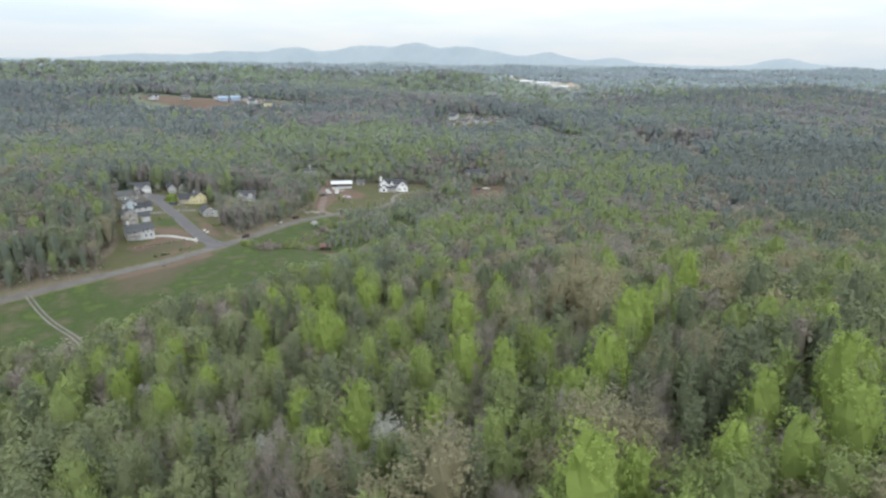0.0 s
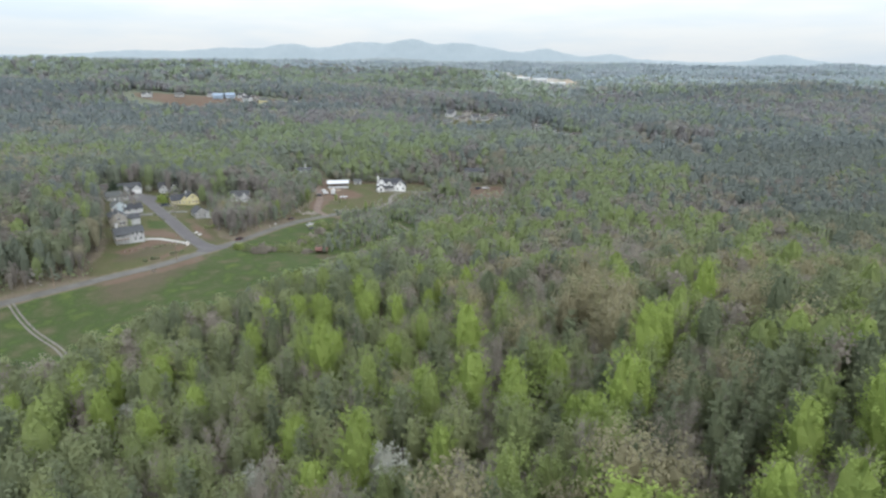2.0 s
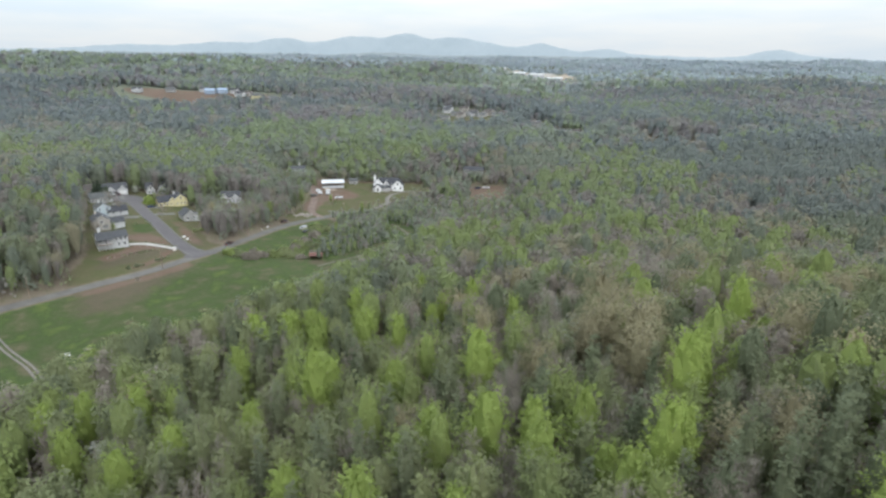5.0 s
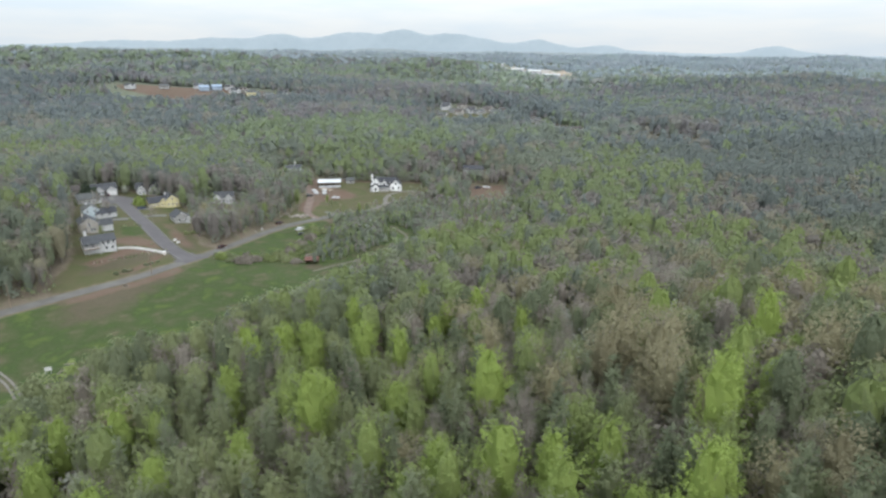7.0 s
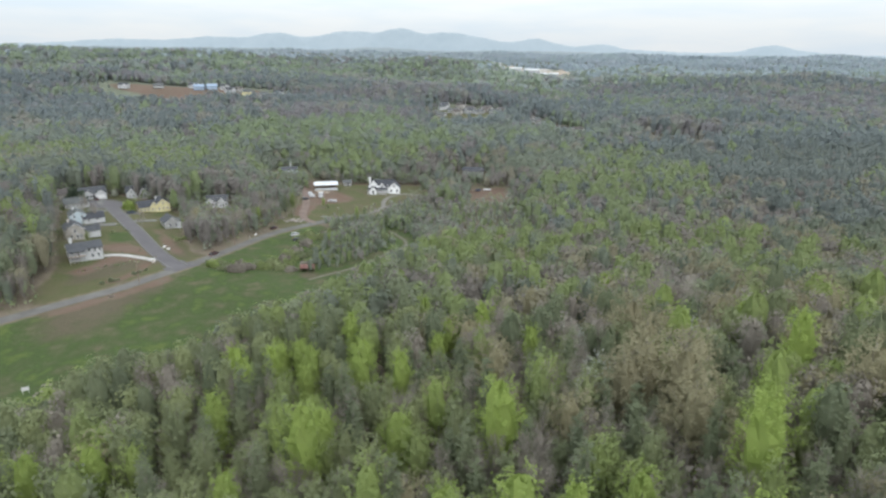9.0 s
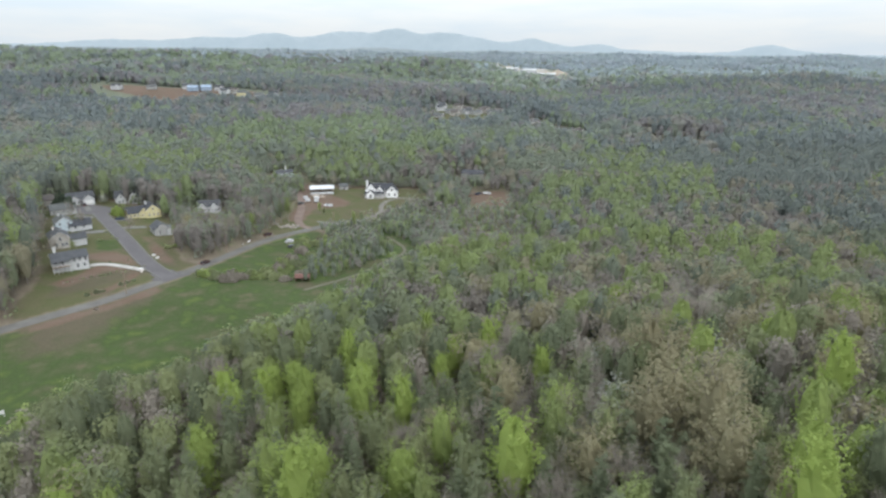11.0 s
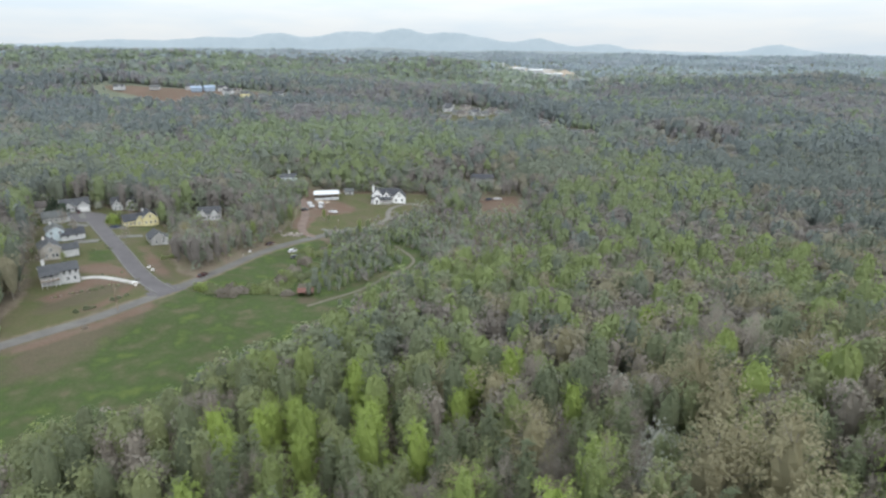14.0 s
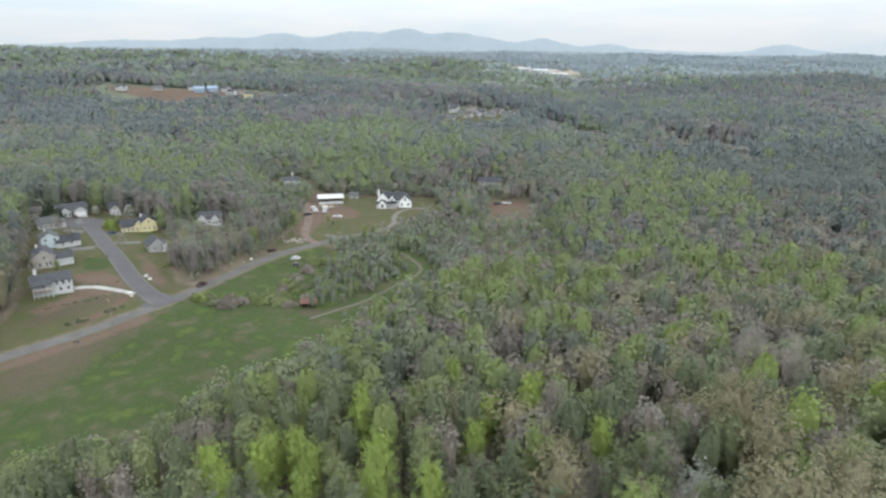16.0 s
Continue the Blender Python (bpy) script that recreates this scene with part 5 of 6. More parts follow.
# White farmhouse on the loop drive.
h = thing("house", -40.5, 470, 2, "white two-storey farmhouse with black roof and gables", "house")
gabled(h, I4, 17, 9, 4.6, 3.4, BRIGHT_WHITE, DARK_ROOF)
for x, w, tall, rise in ((-5.4, 7.0, 4.8, 4.2), (0.4, 4.4, 4.4, 2.9)):
    m = pose(x, -4.2, 0, 0, 0, -90)
    gabled(h, m, 4.6, w, tall, rise, BRIGHT_WHITE, DARK_ROOF)
    windows(h, m, "right", 4.6, w, [(0.0, 4.2)] if x > 0 else [(-1.2, 4.0), (1.2, 4.0)], 1.0, 1.6)
m = pose(8.6, -2.6, 0, 0, 0, -90)
gabled(h, m, 9, 8.0, 3.6, 3.9, BRIGHT_WHITE, DARK_ROOF)
windows(h, m, "right", 9, 8.0, [(-2.0, 1.6), (2.0, 1.6), (0.0, 4.8)], 1.2, 1.6)
bm = bmesh.new()
solid(bm, [(-9.6, 2.7), (-6.2, 3.5), (-6.2, 3.7), (-9.6, 2.9)], -3.6, 9.6, pose(0, 0, 0, 0, 0, 90))
part("porch_roof", bm, DARK_ROOF, h)
for k in range(7):
    bm = bmesh.new()
    box(bm, -9.2 + k * 2.0, -8.96 + k * 2.0, -9.3, -9.06, -0.8, 2.8)
    part("porch_post", bm, TRIM, h)
bm = bmesh.new()
box(bm, -9.6, 3.6, -9.5, -6.5, -0.8, 0.3)
part("porch_floor", bm, CONCRETE, h)
m = pose(-5.6, -8.0, 0, 0, 0, -90)
gabled(h, m, 3.4, 4.2, 2.9, 2.0, BRIGHT_WHITE, DARK_ROOF)
door(h, face(m, "right", 0, 0.1, 3.4, 4.2), 1.4, 2.2)
windows(h, I4, "front", 17, 9, [(-2.0, 1.9), (2.4, 1.9), (4.6, 1.9), (-2.2, 4.3), (3.6, 4.3)])
chimney(h, I4, -8.0, -3.4, 0.2, 10.4, BRIGHT_WHITE, 1.2)

# Open barn with a white metal roof.
b = thing("barn", -80, 472, 12, "open pole barn under a white metal roof", "barn")
bm = bmesh.new()
solid(bm, [(-5.2, 3.4), (0, 5.0), (5.2, 3.4), (5.2, 3.55), (0, 5.15), (-5.2, 3.55)], -8.2, 8.2, pose(0, 0, 0, 0, 0, 90))
for k in range(17):
    for s in (-1, 1):
        solid(bm, [(0, 5.14), (s * 5.2, 3.54), (s * 5.2, 3.6), (0, 5.2)], -8.1 + k * 1.01, -8.05 + k * 1.01, pose(0, 0, 0, 0, 0, 90))
part("roof", bm, METAL_ROOF, b)
for x in (-7.6, -3.8, 0, 3.8, 7.6):
    for y in (-4.8, 4.8):
        bm = bmesh.new()
        box(bm, x - 0.12, x + 0.12, y - 0.12, y + 0.12, -0.8, 3.6)
        part("post", bm, TIMBER, b)
bm = bmesh.new()
box(bm, -7.8, 7.8, 4.75, 4.9, -0.6, 3.4)
part("back_wall", bm, TIMBER, b)
for k in range(3):
    bm = bmesh.new()
    box(bm, -7.7 + k * 5.2, -2.7 + k * 5.2, -5.0, -4.86, -0.2, 1.4)
    part("front_panel", bm, METAL_ROOF, b)

h = thing("hut", -66.5, 484, 5, "small grey timber hut at the wood's edge", "shed")
gabled(h, I4, 6, 4, 2.3, 1.4, GREY_WALL, GREEN_ROOF, 0.3)
door(h, face(I4, "front", 0.5, 0, 6, 4))

h = thing("house", -117, 523, 18, "low blue-grey house with a white flue above red clay", "house")
gabled(h, I4, 13, 8, 3.2, 1.8, PALE_BLUE, SLATE)
windows(h, I4, "front", 13, 8, [(-4.0, 1.7), (0.0, 1.7), (4.0, 1.7)])
chimney(h, I4, 1.5, 0, 3.5, 8.0, TRIM, 0.8)
bm = bmesh.new()
box(bm, -7.5, 3.0, -7.0, -4.1, 2.5, 2.7)
part("porch_roof", bm, METAL_ROOF, h)
for x in (-7.2, -2.2, 2.7):
    bm = bmesh.new()
    box(bm, x - 0.1, x + 0.1, -6.9, -6.7, -0.8, 2.5)
    part("porch_post", bm, TRIM, h)

h = thing("shed", -60.8, 302.5, 8, "small open shed with a rusty red roof", "shed")
bm = bmesh.new()
solid(bm, [(-2.6, 1.9), (0, 2.9), (2.6, 1.9), (2.6, 2.0), (0, 3.0), (-2.6, 2.0)], -3.2, 3.2, pose(0, 0, 0, 0, 0, 90))
part("roof", bm, RUST_ROOF, h)
bm = bmesh.new()
box(bm, -2.9, 2.9, 2.1, 2.25, -0.5, 2.0)
box(bm, -2.9, -2.75, -2.0, 2.1, -0.5, 2.0)
box(bm, 2.75, 2.9, -2.0, 2.1, -0.5, 2.0)
part("wall", bm, TIMBER, h)
for x in (-2.8, 0, 2.8):
    bm = bmesh.new()
    box(bm, x - 0.08, x + 0.08, -2.2, -2.04, -0.5, 2.05)
    part("post", bm, TIMBER, h)

h = thing("house", 4, 434, 12, "brown-roofed house hidden in trees", "house")
gabled(h, I4, 15, 8, 3.0, 2.4, BEIGE, BROWN_ROOF)
windows(h, I4, "front", 15, 8, [(-5, 1.6), (-1.5, 1.6), (2, 1.6), (5.5, 1.6)])
h = thing("house", 27, 520, -8, "dark-roofed house at the edge of a glade", "house")
gabled(h, I4, 16, 9, 3.0, 2.2, GREY_WALL, DARK_ROOF)
windows(h, I4, "front", 16, 9, [(-5, 1.6), (0, 1.6), (5, 1.6)])
h = thing("shed", -15, 413, 20, "low shed with a pale metal roof in shrubs", "shed")
gabled(h, I4, 6, 4, 2.2, 0.9, GREY_WALL, GREEN_ROOF)
door(h, face(I4, "front", 1, 0, 7, 4))

# ---- far homes ----
def far_home(label, wall, roof, w, d, tall, rise, wing):
    h = thing("house", 0, 0, 0, label, "house", "far homes in the woods")
    gabled(h, I4, w, d, tall, rise, wall, roof)
    windows(h, I4, "front", w, d, [(-w * 0.32, 1.7), (0, 1.7), (w * 0.32, 1.7)], 1.4, 1.5)
    windows(h, I4, "right", w, d, [(0, 1.7)], 1.4, 1.5)
    if wing:
        m = pose(w * 0.25, -d / 2, 0, 0, 0, -90)
        gabled(h, m, 4, 5.5, tall, 2.4, wall, roof)
        windows(h, m, "right", 4, 5.5, [(0, 1.7)], 1.4, 1.5)
    return h


HOMES = [
    far_home("far white house with a grey roof", WHITE, SLATE, 14, 9, 4.6, 3.0, True),
    far_home("far beige house with a brown roof", BEIGE, BROWN_ROOF, 13, 9, 4.4, 3.0, True),
    far_home("far grey house with a pale roof", GREY_WALL, GREEN_ROOF, 14, 10, 3.6, 2.6, False),
    far_home("far cream house under construction", YELLOW, GREEN_ROOF, 13, 9, 5.5, 3.4, False),
    far_home("far house in blue building wrap", BLUE_WRAP, BLUE_WRAP, 15, 10, 5.0, 2.5, False),
]
used = set()


def settle_home(k, x, y, turn):
    m = Matrix.LocRotScale((x, y, ground_z(x, y)), Euler((0, 0, radians(turn))), None)
    if k not in used:
        used.add(k)
        HOMES[k].matrix_basis = m
    else:
        copy_thing(HOMES[k], m)


hr = random.Random(3)
for k in range(16):
    a = k / 15
    settle_home(hr.choice((1, 2, 2, 1, 0)), 8 + 90 * a + hr.uniform(-6, 6), 975 - 40 * a + (k % 3) * 17 - 17 - 30 * (k % 4 == 0), hr.uniform(-40, 60))
for k in range(11):
    a = k / 10
    settle_home(hr.choice((1, 2, 1, 2, 0)), 126 + 34 * a + hr.uniform(-4, 4), 872 - 122 * a + (k % 2) * 10, hr.uniform(-40, 60))
for k, x, y, turn in ((4, -360, 1022, 10), (4, -344, 1030, 30), (0, -375, 1040, 5), (3, -283, 1004, 25), (0, -473, 1020, 0), (2, -425, 1030, 15), (0, -325, 1035, 12), (1, -300, 1022, -10), (2, -262, 1020, 20), (0, -310, 1010, 40), (0, -245, 1045, 0)):
    settle_home(k, x, y, turn)
for k, x, y, turn in ((0, 395, 880, 10), (0, 408, 890, 50), (0, 450, 1010, 0), (2, 236, 690, 20), (1, 260, 696, -20), (0, 284, 691, 35), (0, 170, 560, 15), (2, 360, 690, 0), (0, 470, 820, 30), (2, 520, 760, 10), (1, -70, 640, 20), (2, -95, 650, -15), (0, -110, 800, 0), (0, 70, 760, 15), (2, 105, 720, 0), (0, -620, 1000, 0), (0, 345, 620, 25), (2, 315, 655, -10), (1, 350, 1440, 10), (1, 372, 1462, 30), (0, 395, 1448, -10), (1, 415, 1470, 15), (2, 360, 1478, 0), (1, 405, 1485, 40), (0, -20, 1900, 0), (0, -60, 1930, 20), (0, -820, 1950, 0)):
    settle_home(k, x, y, turn)

for x, y, w, d, tall, turn in ((395, 2170, 60, 22, 12, 5), (345, 2230, 50, 18, 16, 12), (300, 2330, 45, 20, 10, 0), (250, 2600, 60, 25, 12, 8), (60, 2350, 40, 18, 9, 0)):
    b = thing("works_building", x, y, turn, "long white works building by the quarry", "industrial building", "quarry buildings")
    gabled(b, I4, w, d, tall, 2.5, WHITE, METAL_ROOF, 0.6)
    for k in range(4):
        door(b, face(I4, "front", (k - 1.5) * w / 5, 0, w, d), 4.0, 5.0, SLATE)
SPOIL = surface("tan_spoil", (0.24, 0.2, 0.155), (0.32, 0.275, 0.22), 0.05, 0.95)
for x, y, r, tall in ((-83, 463, 3.4, 1.3), (-78, 461.5, 2.4, 1.0), (440, 2200, 52, 24), (410, 2260, 38, 15), (300, 2420, 45, 12), (230, 2900, 60, 16)):
    bm = bmesh.new()
    rings = 7
    ring_v = []
    for j in range(rings):
        f = j / rings
        ring_v.append([bm.verts.new((r * (1 - f) * math.cos(a) * (1 + 0.16 * math.sin(3 * a + j)), r * (1 - f) * math.sin(a) * (1 + 0.12 * math.cos(2 * a)), -0.3 * min(tall, 6) + tall * f ** 0.85)) for a in np.linspace(0, 2 * math.pi, 24, endpoint=False)])
    top = bm.verts.new((0, 0, tall))
    for j in range(rings - 1):
        for k in range(24):
            bm.faces.new((ring_v[j][k], ring_v[j][(k + 1) % 24], ring_v[j + 1][(k + 1) % 24], ring_v[j + 1][k]))
    for k in range(24):
        bm.faces.new((ring_v[-1][k], ring_v[-1][(k + 1) % 24], top))
    me = bpy.data.meshes.new("spoil_mound")
    bm.to_mesh(me)
    bm.free()
    me.materials.append(SPOIL)
    heap = tagged(new("spoil_mound", me), "tan heap of bare spoil", "heap", "spoil heaps")
    heap.matrix_basis = pose(x, y, ground_z(x, y))

# ---- vehicles ----
def car_model(colour, label, pickup=False):
    c = tagged(new("pickup_truck" if pickup else "car"), label, "pickup truck" if pickup else "car")
    bm = bmesh.new()
    L, W = (2.75, 0.95) if pickup else (2.3, 0.9)
    box(bm, -L, L, -W, W, 0.35, 0.98, bevel=0.14)
    part("body", bm, PAINT[colour], c)
    x0, x1 = (-0.3, 1.3) if pickup else (-1.9, 1.1)
    bm = bmesh.new()
    solid(bm, [(x0, 0.95), (x1 + 0.55, 0.95), (x1 - 0.1, 1.48), (x0 + 0.4, 1.48)], -W + 0.12, W - 0.12, I4)
    part("glasshouse", bm, GLASS, c)
    bm = bmesh.new()
    box(bm, x0 + 0.35, x1 - 0.05, -W + 0.14, W - 0.14, 1.45, 1.55, bevel=0.04)
    part("roof_panel", bm, PAINT[colour], c)
    if pickup:
        for y0, y1 in ((-W, -W + 0.1), (W - 0.1, W)):
            bm = bmesh.new()
            box(bm, -L + 0.05, x0, y0, y1, 0.95, 1.25)
            part("bed_side", bm, PAINT[colour], c)
        bm = bmesh.new()
        box(bm, -L, -L + 0.1, -W, W, 0.95, 1.25)
        part("tailgate", bm, PAINT[colour], c)
    for x in (-L * 0.62, L * 0.62):
        for y in (-W + 0.05, W - 0.05):
            bm = bmesh.new()
            rod(bm, 0, 0, -0.12, 0.12, 0.34, sides=16, m=pose(x, y, 0.34, 90))
            w = part("wheel", bm, TYRE, c)
            bm = bmesh.new()
            rod(bm, 0, 0, -0.135, 0.135, 0.2, sides=10, m=pose(x, y, 0.34, 90))
            part("rim", bm, STEEL, w)
    for y in (-W + 0.25, W - 0.25):
        bm = bmesh.new()
        box(bm, L - 0.06, L + 0.02, y - 0.18, y + 0.18, 0.66, 0.82)
        part("headlight", bm, LAMP_CLEAR, c)
        bm = bmesh.new()
        box(bm, -L - 0.02, -L + 0.06, y - 0.15, y + 0.15, 0.68, 0.84)
        part("tail_light", bm, LAMP_RED, c)
    return c


def park(ob, x, y, turn):
    ob.matrix_basis = pose(x, y, ground_z(x, y) + 0.02, 0, 0, turn)
    return ob


white_car = park(car_model("white", "white car parked on the roadside grass"), -78.6, 360.7, 35)
black_car = park(car_model("black", "black car parked on the roadside grass"), -75.3, 351.5, 20)
red_car = park(car_model("red", "dark red car parked under the trees"), -92, 370.5, 50)
blue_car = park(car_model("blue", "dark blue car parked on a driveway"), -169.5, 374, 36)
pickup = park(car_model("white", "white pickup truck on a red clay lot", True), 33.2, 468.5, 8)


def park_again(ob, x, y, turn):
    return copy_thing(ob, pose(x, y, ground_z(x, y) + 0.02, 0, 0, turn))


tagged(park_again(blue_car, 27.0, 467.5, 30), "dark car on a red clay lot")
tagged(park_again(red_car, -107.5, 320.0, 62), "dark red car stopped beside the road")
tagged(park_again(red_car, -197.5, 393.5, 124), "red car parked before a garage")
tagged(park_again(pickup, -70.6, 438.5, 170), "white pickup truck in the farm yard")
tagged(park_again(black_car, -88.2, 440, 30), "black car in the farm yard")


def trailer(x, y, turn, long):
    t = thing("trailer", x, y, turn, "white flat-topped farm trailer in the yard", "trailer", "farm trailers")
    bm = bmesh.new()
    box(bm, -long / 2, long / 2, -0.95, 0.95, 0.6, 1.9, bevel=0.08)
    part("body", bm, METAL_ROOF, t)
    bm = bmesh.new()
    box(bm, long / 2, long / 2 + 1.4, -0.08, 0.08, 0.5, 0.62)
    part("drawbar", bm, STEEL, t)
    for s in (-1, 1):
        bm = bmesh.new()
        rod(bm, 0, 0, -0.12, 0.12, 0.36, sides=14, m=pose(-0.3, s * 0.95, 0.36, 90))
        part("wheel", bm, TYRE, t)


trailer(-87.5, 453, 8, 2.8)
trailer(-80.5, 454, 14, 3.2)
trailer(-85, 446.5, 5, 3.0)
trailer(-79.5, 446.5, 20, 2.6)

# ---- roadside things ----
def pole(x, y, tall, turn):
    p = thing("utility_pole", x, y, turn, "brown timber utility pole with a crossarm", "utility pole", "utility poles")
    bm = bmesh.new()
    rod(bm, 0, 0, -0.5, tall, 0.17, 0.11, 10)
    part("post", bm, TIMBER, p)
    bm = bmesh.new()
    box(bm, -1.2, 1.2, -0.06, 0.06, tall - 0.9, tall - 0.75)
    part("crossarm", bm, TIMBER, p)
    for x0 in (-1.1, 0.0, 1.1):
        bm = bmesh.new()
        rod(bm, x0, 0, tall - 0.75, tall - 0.5, 0.05, 0.03)
        part("insulator", bm, TRIM, p)


for x, y, turn in ((-60.5, 392.5, -40), (-103, 337, -20), (-125, 283, -40), (-160, 246, -45)):
    pole(x, y, 9.5, turn)


def mailbox(x, y, turn):
    mb = thing("mailbox", x, y, turn, "mailbox on a white post beside the driveway", "mailbox", "mailboxes")
    bm = bmesh.new()
    box(bm, -0.06, 0.06, -0.06, 0.06, -0.3, 1.05)
    part("post", bm, TRIM, mb)
    bm = bmesh.new()
    box(bm, -0.28, 0.28, -0.14, 0.14, 1.05, 1.4, bevel=0.06)
    part("body", bm, PAINT["black"], mb)
    bm = bmesh.new()
    box(bm, 0.28, 0.3, -0.13, 0.13, 1.06, 1.36)
    part("door", bm, STEEL, mb)


mailbox(-129.5, 307.3, 120)
mailbox(-99.5, 350.5, 60)

gatepost = thing("entry_pier", -128.9, 305.6, 37, "white masonry pier at the driveway mouth", "pier")
bm = bmesh.new()
box(bm, -0.5, 0.5, -0.5, 0.5, -0.4, 1.5, bevel=0.04)
part("pier", bm, BRICK, gatepost)
bm = bmesh.new()
box(bm, -0.62, 0.62, -0.62, 0.62, 1.5, 1.66, bevel=0.03)
part("cap", bm, TRIM, gatepost)

for x, y, turn in ((-131.6, 324.4, 30), (-128.8, 321.6, 30), (-97.5, 355.0, 60)):
    s = thing("yard_sign", x, y, turn, "small white yard sign on two stakes", "sign", "yard signs")
    bm = bmesh.new()
    box(bm, -0.8, 0.8, -0.03, 0.03, 0.5, 1.4)
    part("board", bm, TRIM, s)
    for k in (-0.7, 0.7):
        bm = bmesh.new()
        box(bm, k - 0.04, k + 0.04, -0.04, 0.04, -0.3, 1.4)
        part("stake", bm, TIMBER, s)

s = thing("field_sign", -122.8, 205.0, 30, "white board sign on posts in the meadow", "sign")
bm = bmesh.new()
box(bm, -0.9, 0.9, -0.04, 0.04, 1.0, 2.1)
part("board", bm, TRIM, s)
for k in (-0.75, 0.75):
    bm = bmesh.new()
    box(bm, k - 0.06, k + 0.06, -0.05, 0.05, -0.3, 2.2)
    part("post", bm, TRIM, s)

# Rubble and cut timber beside the road.
rr = random.Random(5)
for k in range(26):
    x, y = -84.5 + rr.gauss(0, 3.4), 390 + rr.gauss(0, 2.6)
    bm = bmesh.new()
    bmesh.ops.create_icosphere(bm, subdivisions=1, radius=rr.uniform(0.5, 1.15))
    for v in bm.verts:
        v.co = Vector((v.co.x * rr.uniform(0.8, 1.5), v.co.y * rr.uniform(0.8, 1.3), v.co.z * rr.uniform(0.5, 0.8)))
    me = bpy.data.meshes.new("rubble")
    bm.to_mesh(me)
    bm.free()
    me.materials.append(RUBBLE)
    o = tagged(new("rubble_block", me), "pale block of broken rubble by the road", "rubble", "rubble heap")
    o.matrix_basis = pose(x, y, ground_z(x, y) + 0.25, 0, 0, rr.uniform(0, 360))

# Driveways and yard paving along the street.
for line, w, mat in (([(-162, 361.5), (-153, 367)], 3.4, KERB), ([(-172, 372.5), (-166, 377)], 4.0, KERB), ([(-190, 383.5), (-196, 393)], 5.0, KERB), ([(-166, 353.5), (-175, 347)], 4.2, KERB), ([(-182, 372.5), (-191, 371.5)], 4.2, KERB)):
    tagged(ribbon("driveway", line, w, mat, 0.13), "short grey concrete driveway beside the street", "driveway", kind="structure")
tagged(ribbon("yard_drive", [(-72, 388), (-80, 396), (-84, 410), (-86, 430), (-94, 465), (-108, 508)], 4.5, surface("red_gravel", (0.11, 0.075, 0.06), (0.15, 0.11, 0.09), 0.3, 0.95, 30), 0.07), "red gravel yard drive", "driveway", kind="structure")
disc = bmesh.new()
bmesh.ops.create_circle(disc, cap_ends=True, radius=10.5, segments=40)
for v in disc.verts:
    v.co = Vector((v.co.x - 190, v.co.y + 386.5, ground_z(v.co.x - 190, v.co.y + 386.5) + 0.16))
me = bpy.data.meshes.new("turning_circle")
disc.to_mesh(me)
disc.free()
me.materials.append(STREET_ASPHALT)
tagged(new("turning_circle", me), "grey asphalt turning circle at the street's end", "street", kind="structure")


# ---- shrubs ----
def bush_model(kind, label):
    p = rng.normal(0, 1, (420, 3))
    p /= np.linalg.norm(p, axis=1, keepdims=True)
    p[:, 2] = np.abs(p[:, 2])
    lump = 1 + 0.25 * np.sin(3 * p[:, 0] + 2 * p[:, 1] * 2) + 0.15 * np.sin(7 * p[:, 1])
    q = p * lump[:, None] * rng.uniform(0.75, 1.0, (420, 1)) * np.array([1.0, 1.0, 0.85])
    b = tagged(new("bush"), label, "bush", "bushes of the meadow's edge")
    crown = new("crown", cards_to_mesh("crown", leaf_cards(rng, q, 0.34, p), LEAF[kind], nrm=p * 0.6 + np.array([0, 0, 0.6])))
    tco, tq = limb_mesh(rng, 0.6, 0.1, q[:6] * 0.5 + np.array([0, 0, 0.1]), 0.05, 0.05)
    stem = new("stem", quad_mesh("stem", tco, tq, BARK, True))
    crown.parent = stem.parent = b
    return b


BUSHES = {k: bush_model(k, t) for k, t in (("green", "rounded green bush in rough grass"), ("lime", "bright green leafy bush in the grass"), ("bare", "grey-brown leafless bush in rough grass"), ("pine", "dark evergreen bush on bare ground"))}
BUSHES["evergreen"] = bush_model("evergreen", "large rounded dark evergreen between two houses")
BUSHES["bright"] = bush_model("lush", "rounded bright green tree on a front lawn")
placed = set()


def shrub(kind, x, y, r):
    m = Matrix.LocRotScale((x, y, ground_z(x, y) - 0.1), Euler((0, 0, hr.uniform(0, 6.28))), Vector((r, r, r * (1.6 if kind in ("evergreen", "bright") else hr.uniform(0.8, 1.1)))))
    b = BUSHES[kind] if kind not in placed else copy_thing(BUSHES[kind], m)
    placed.add(kind)
    b.matrix_basis = m


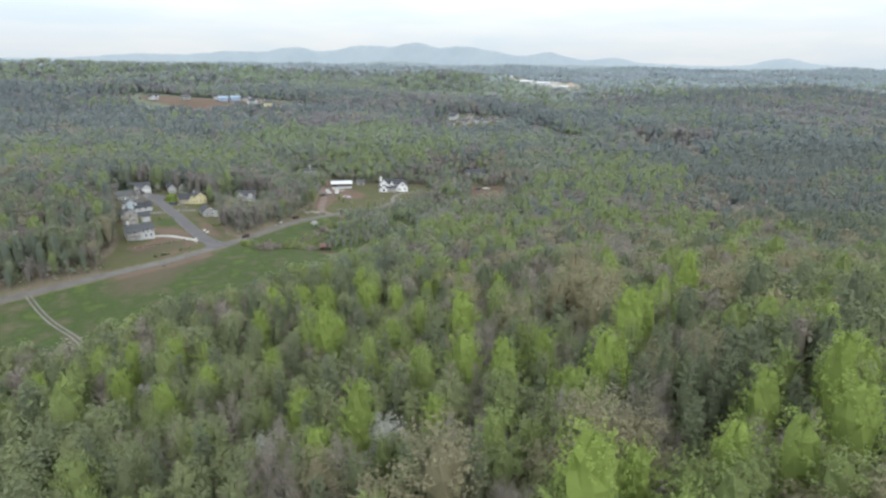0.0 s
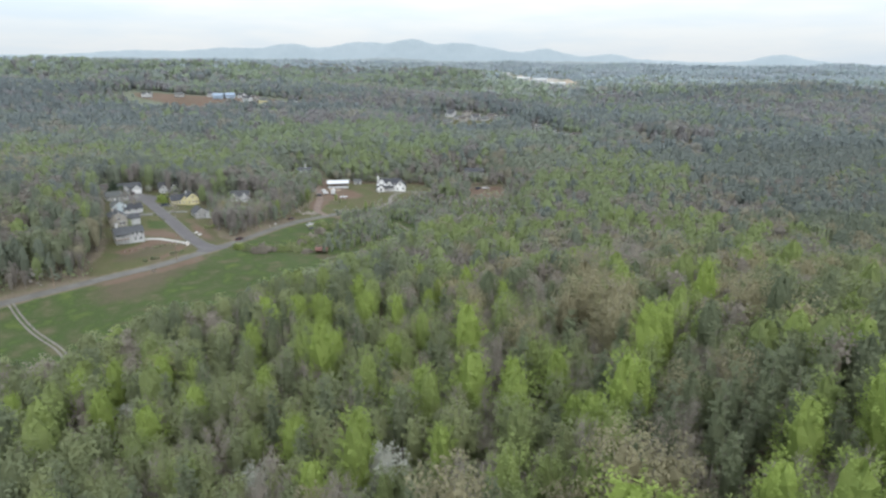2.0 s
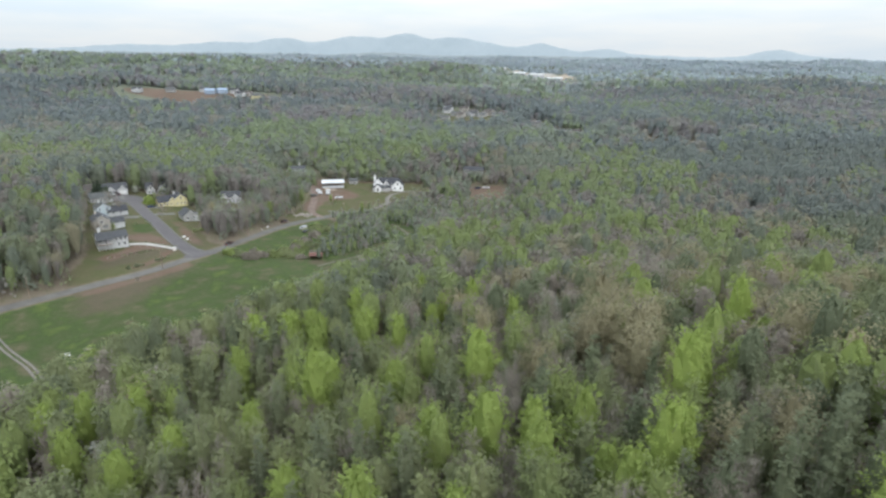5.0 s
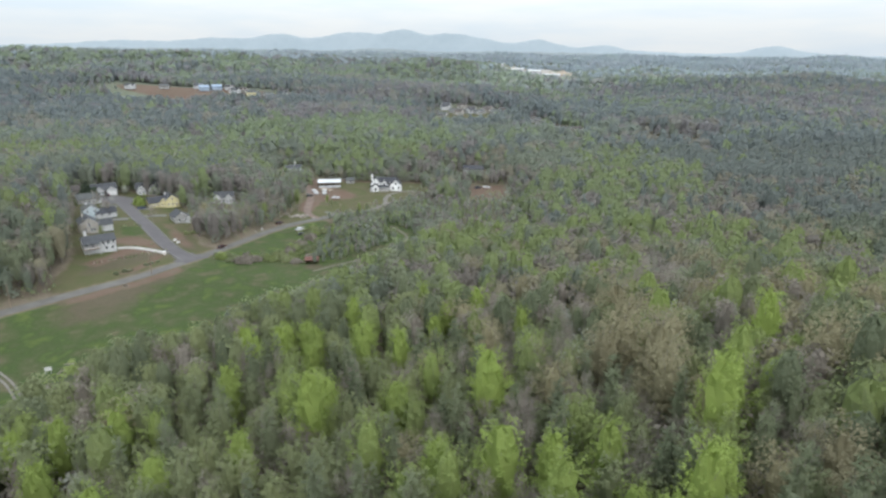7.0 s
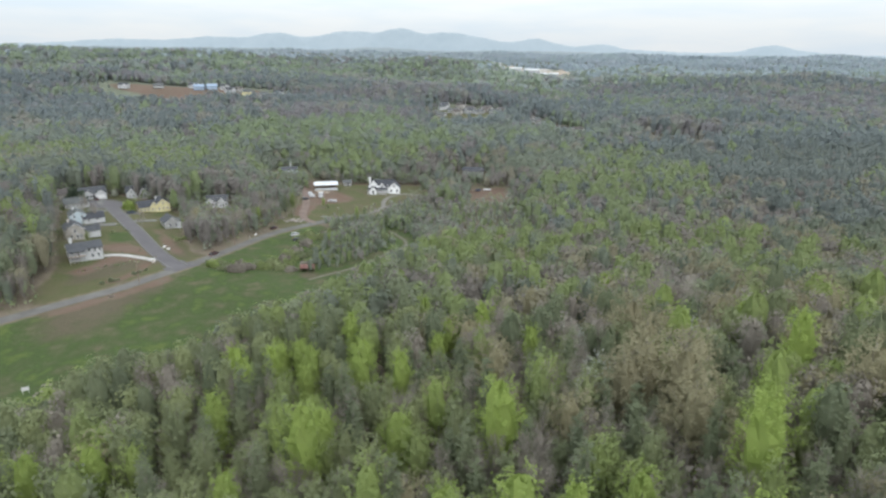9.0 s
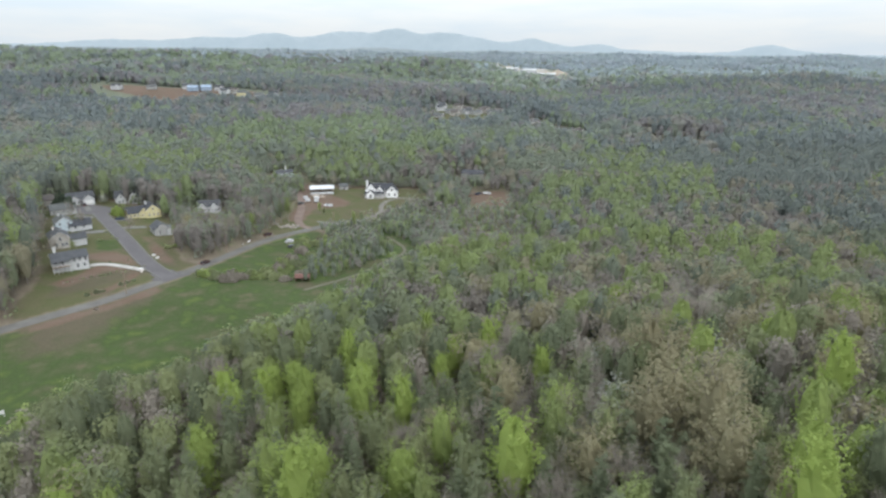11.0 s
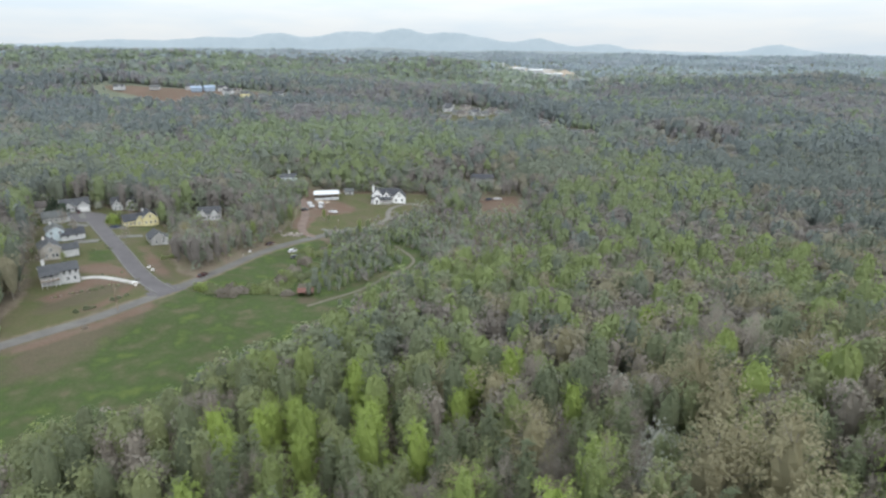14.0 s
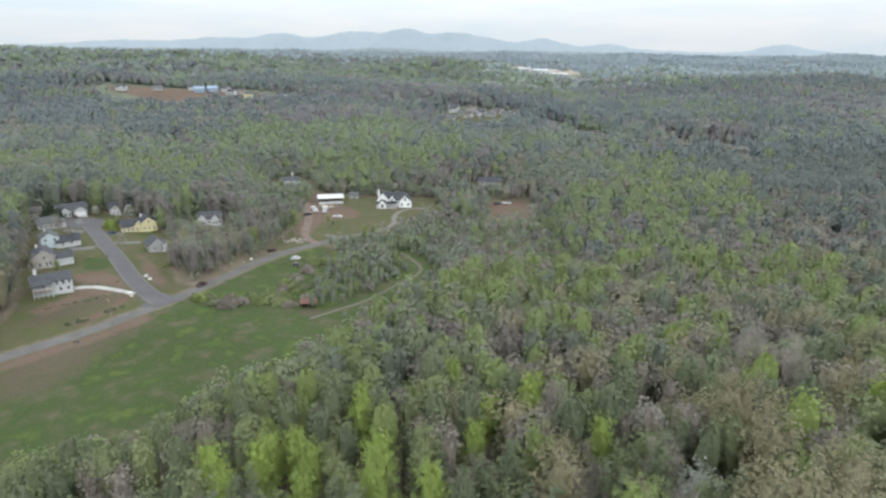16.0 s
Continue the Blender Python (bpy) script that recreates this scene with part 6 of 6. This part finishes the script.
for kind, x, y, r in (("green", -105, 307, 2.4), ("lime", -102.5, 305, 3.0), ("green", -100, 307.5, 2.6), ("green", -97, 303.5, 3.2), ("lime", -94, 306, 2.0), ("bare", -90.5, 301, 4.2), ("bare", -87, 304, 3.0), ("green", -84, 308, 2.6), ("lime", -80.5, 304.5, 3.4), ("green", -77, 308, 3.8), ("green", -73, 304, 3.2), ("lime", -71, 310, 3.0), ("bare", -68, 302, 2.8), ("lime", -92, 311, 1.6),
                      ("pine", -138.5, 280, 1.1), ("pine", -136, 282.6, 1.3), ("pine", -134.5, 284, 1.0), ("pine", -131, 291.5, 1.2), ("pine", -129.5, 293, 1.0), ("bare", -129.6, 269, 0.9), ("pine", -128, 296, 0.9),
                      ("lime", -128, 341, 2.0), ("green", -131, 338, 1.6), ("green", -166, 352, 1.0), ("green", -160, 346, 0.8), ("pine", -157, 344, 0.9), ("green", -163, 340, 0.9), ("evergreen", -204, 385, 5.0), ("bright", -174, 382, 3.3), ("green", -53, 403, 2.2), ("lime", -50, 405, 1.8), ("green", -55.5, 400, 2.4), ("bare", -47, 407.5, 2.0), ("pine", -140, 318, 0.6), ("pine", -146, 314, 0.6), ("pine", -153, 310, 0.7)):
    shrub(kind, x, y, r)
for k in range(26):
    x = -152 + k * 0.85 + hr.uniform(-0.6, 0.6)
    shrub(hr.choice(("green", "pine", "bare")), x, 290 + (x + 152) * 1.0 + hr.uniform(-1.8, 1.8), hr.uniform(0.3, 0.65))
for k in range(40):
    shrub(hr.choice(("green", "green", "lime", "bare")), -66 + hr.uniform(-9, 14), 322 + hr.uniform(-16, 46), hr.uniform(1.8, 3.6))

# Trees that stand alone in the yards.
for kind, x, y, size in (("green", -171.5, 384, 0.4), ("pale", -191, 401, 0.55), ("bare", -214, 372, 0.8), ("bare", -211, 352, 0.85), ("bare", -204, 338, 0.8), ("bare", -198, 326, 0.8), ("tan", -193, 318, 0.7), ("bare", -190, 342, 0.6), ("bare", -172, 304, 0.55), ("tan", -129, 360, 0.6), ("green", -121, 350, 0.7), ("bare", -126, 348, 0.75), ("green", -196.5, 407, 0.5), ("green", -193, 405, 0.45), ("tan", -203, 362, 0.55), ("bare", -188, 362, 0.6), ("bare", -182, 330, 0.7),
                         ("bare", -168, 312, 0.6), ("green", -163, 318, 0.4), ("bare", -178, 352, 0.55), ("bare", -154, 352, 0.5), ("green", -133, 352, 0.45), ("bare", -124, 338, 0.7),
                         ("lime", -88, 402, 0.75), ("pine", -91, 397, 0.7), ("bare", -96, 384, 0.8), ("bare", -99, 376, 0.8), ("green", -101, 366, 0.75), ("lime", -100, 371, 0.6), ("bare", -104, 356, 0.8), ("bare", -107, 347, 0.8), ("green", -110, 339, 0.75), ("bare", -113, 333, 0.75), ("bare", -118, 342, 0.8),
                         ("pine", -12, 456, 0.5), ("pine", 8, 470, 0.7), ("pine", 11, 476, 0.6), ("lime", -50, 398, 0.4), ("green", -46, 403, 0.42), ("lime", -73, 420, 0.35), ("green", -70, 417, 0.3)):
    plant(kind, x, y, size)
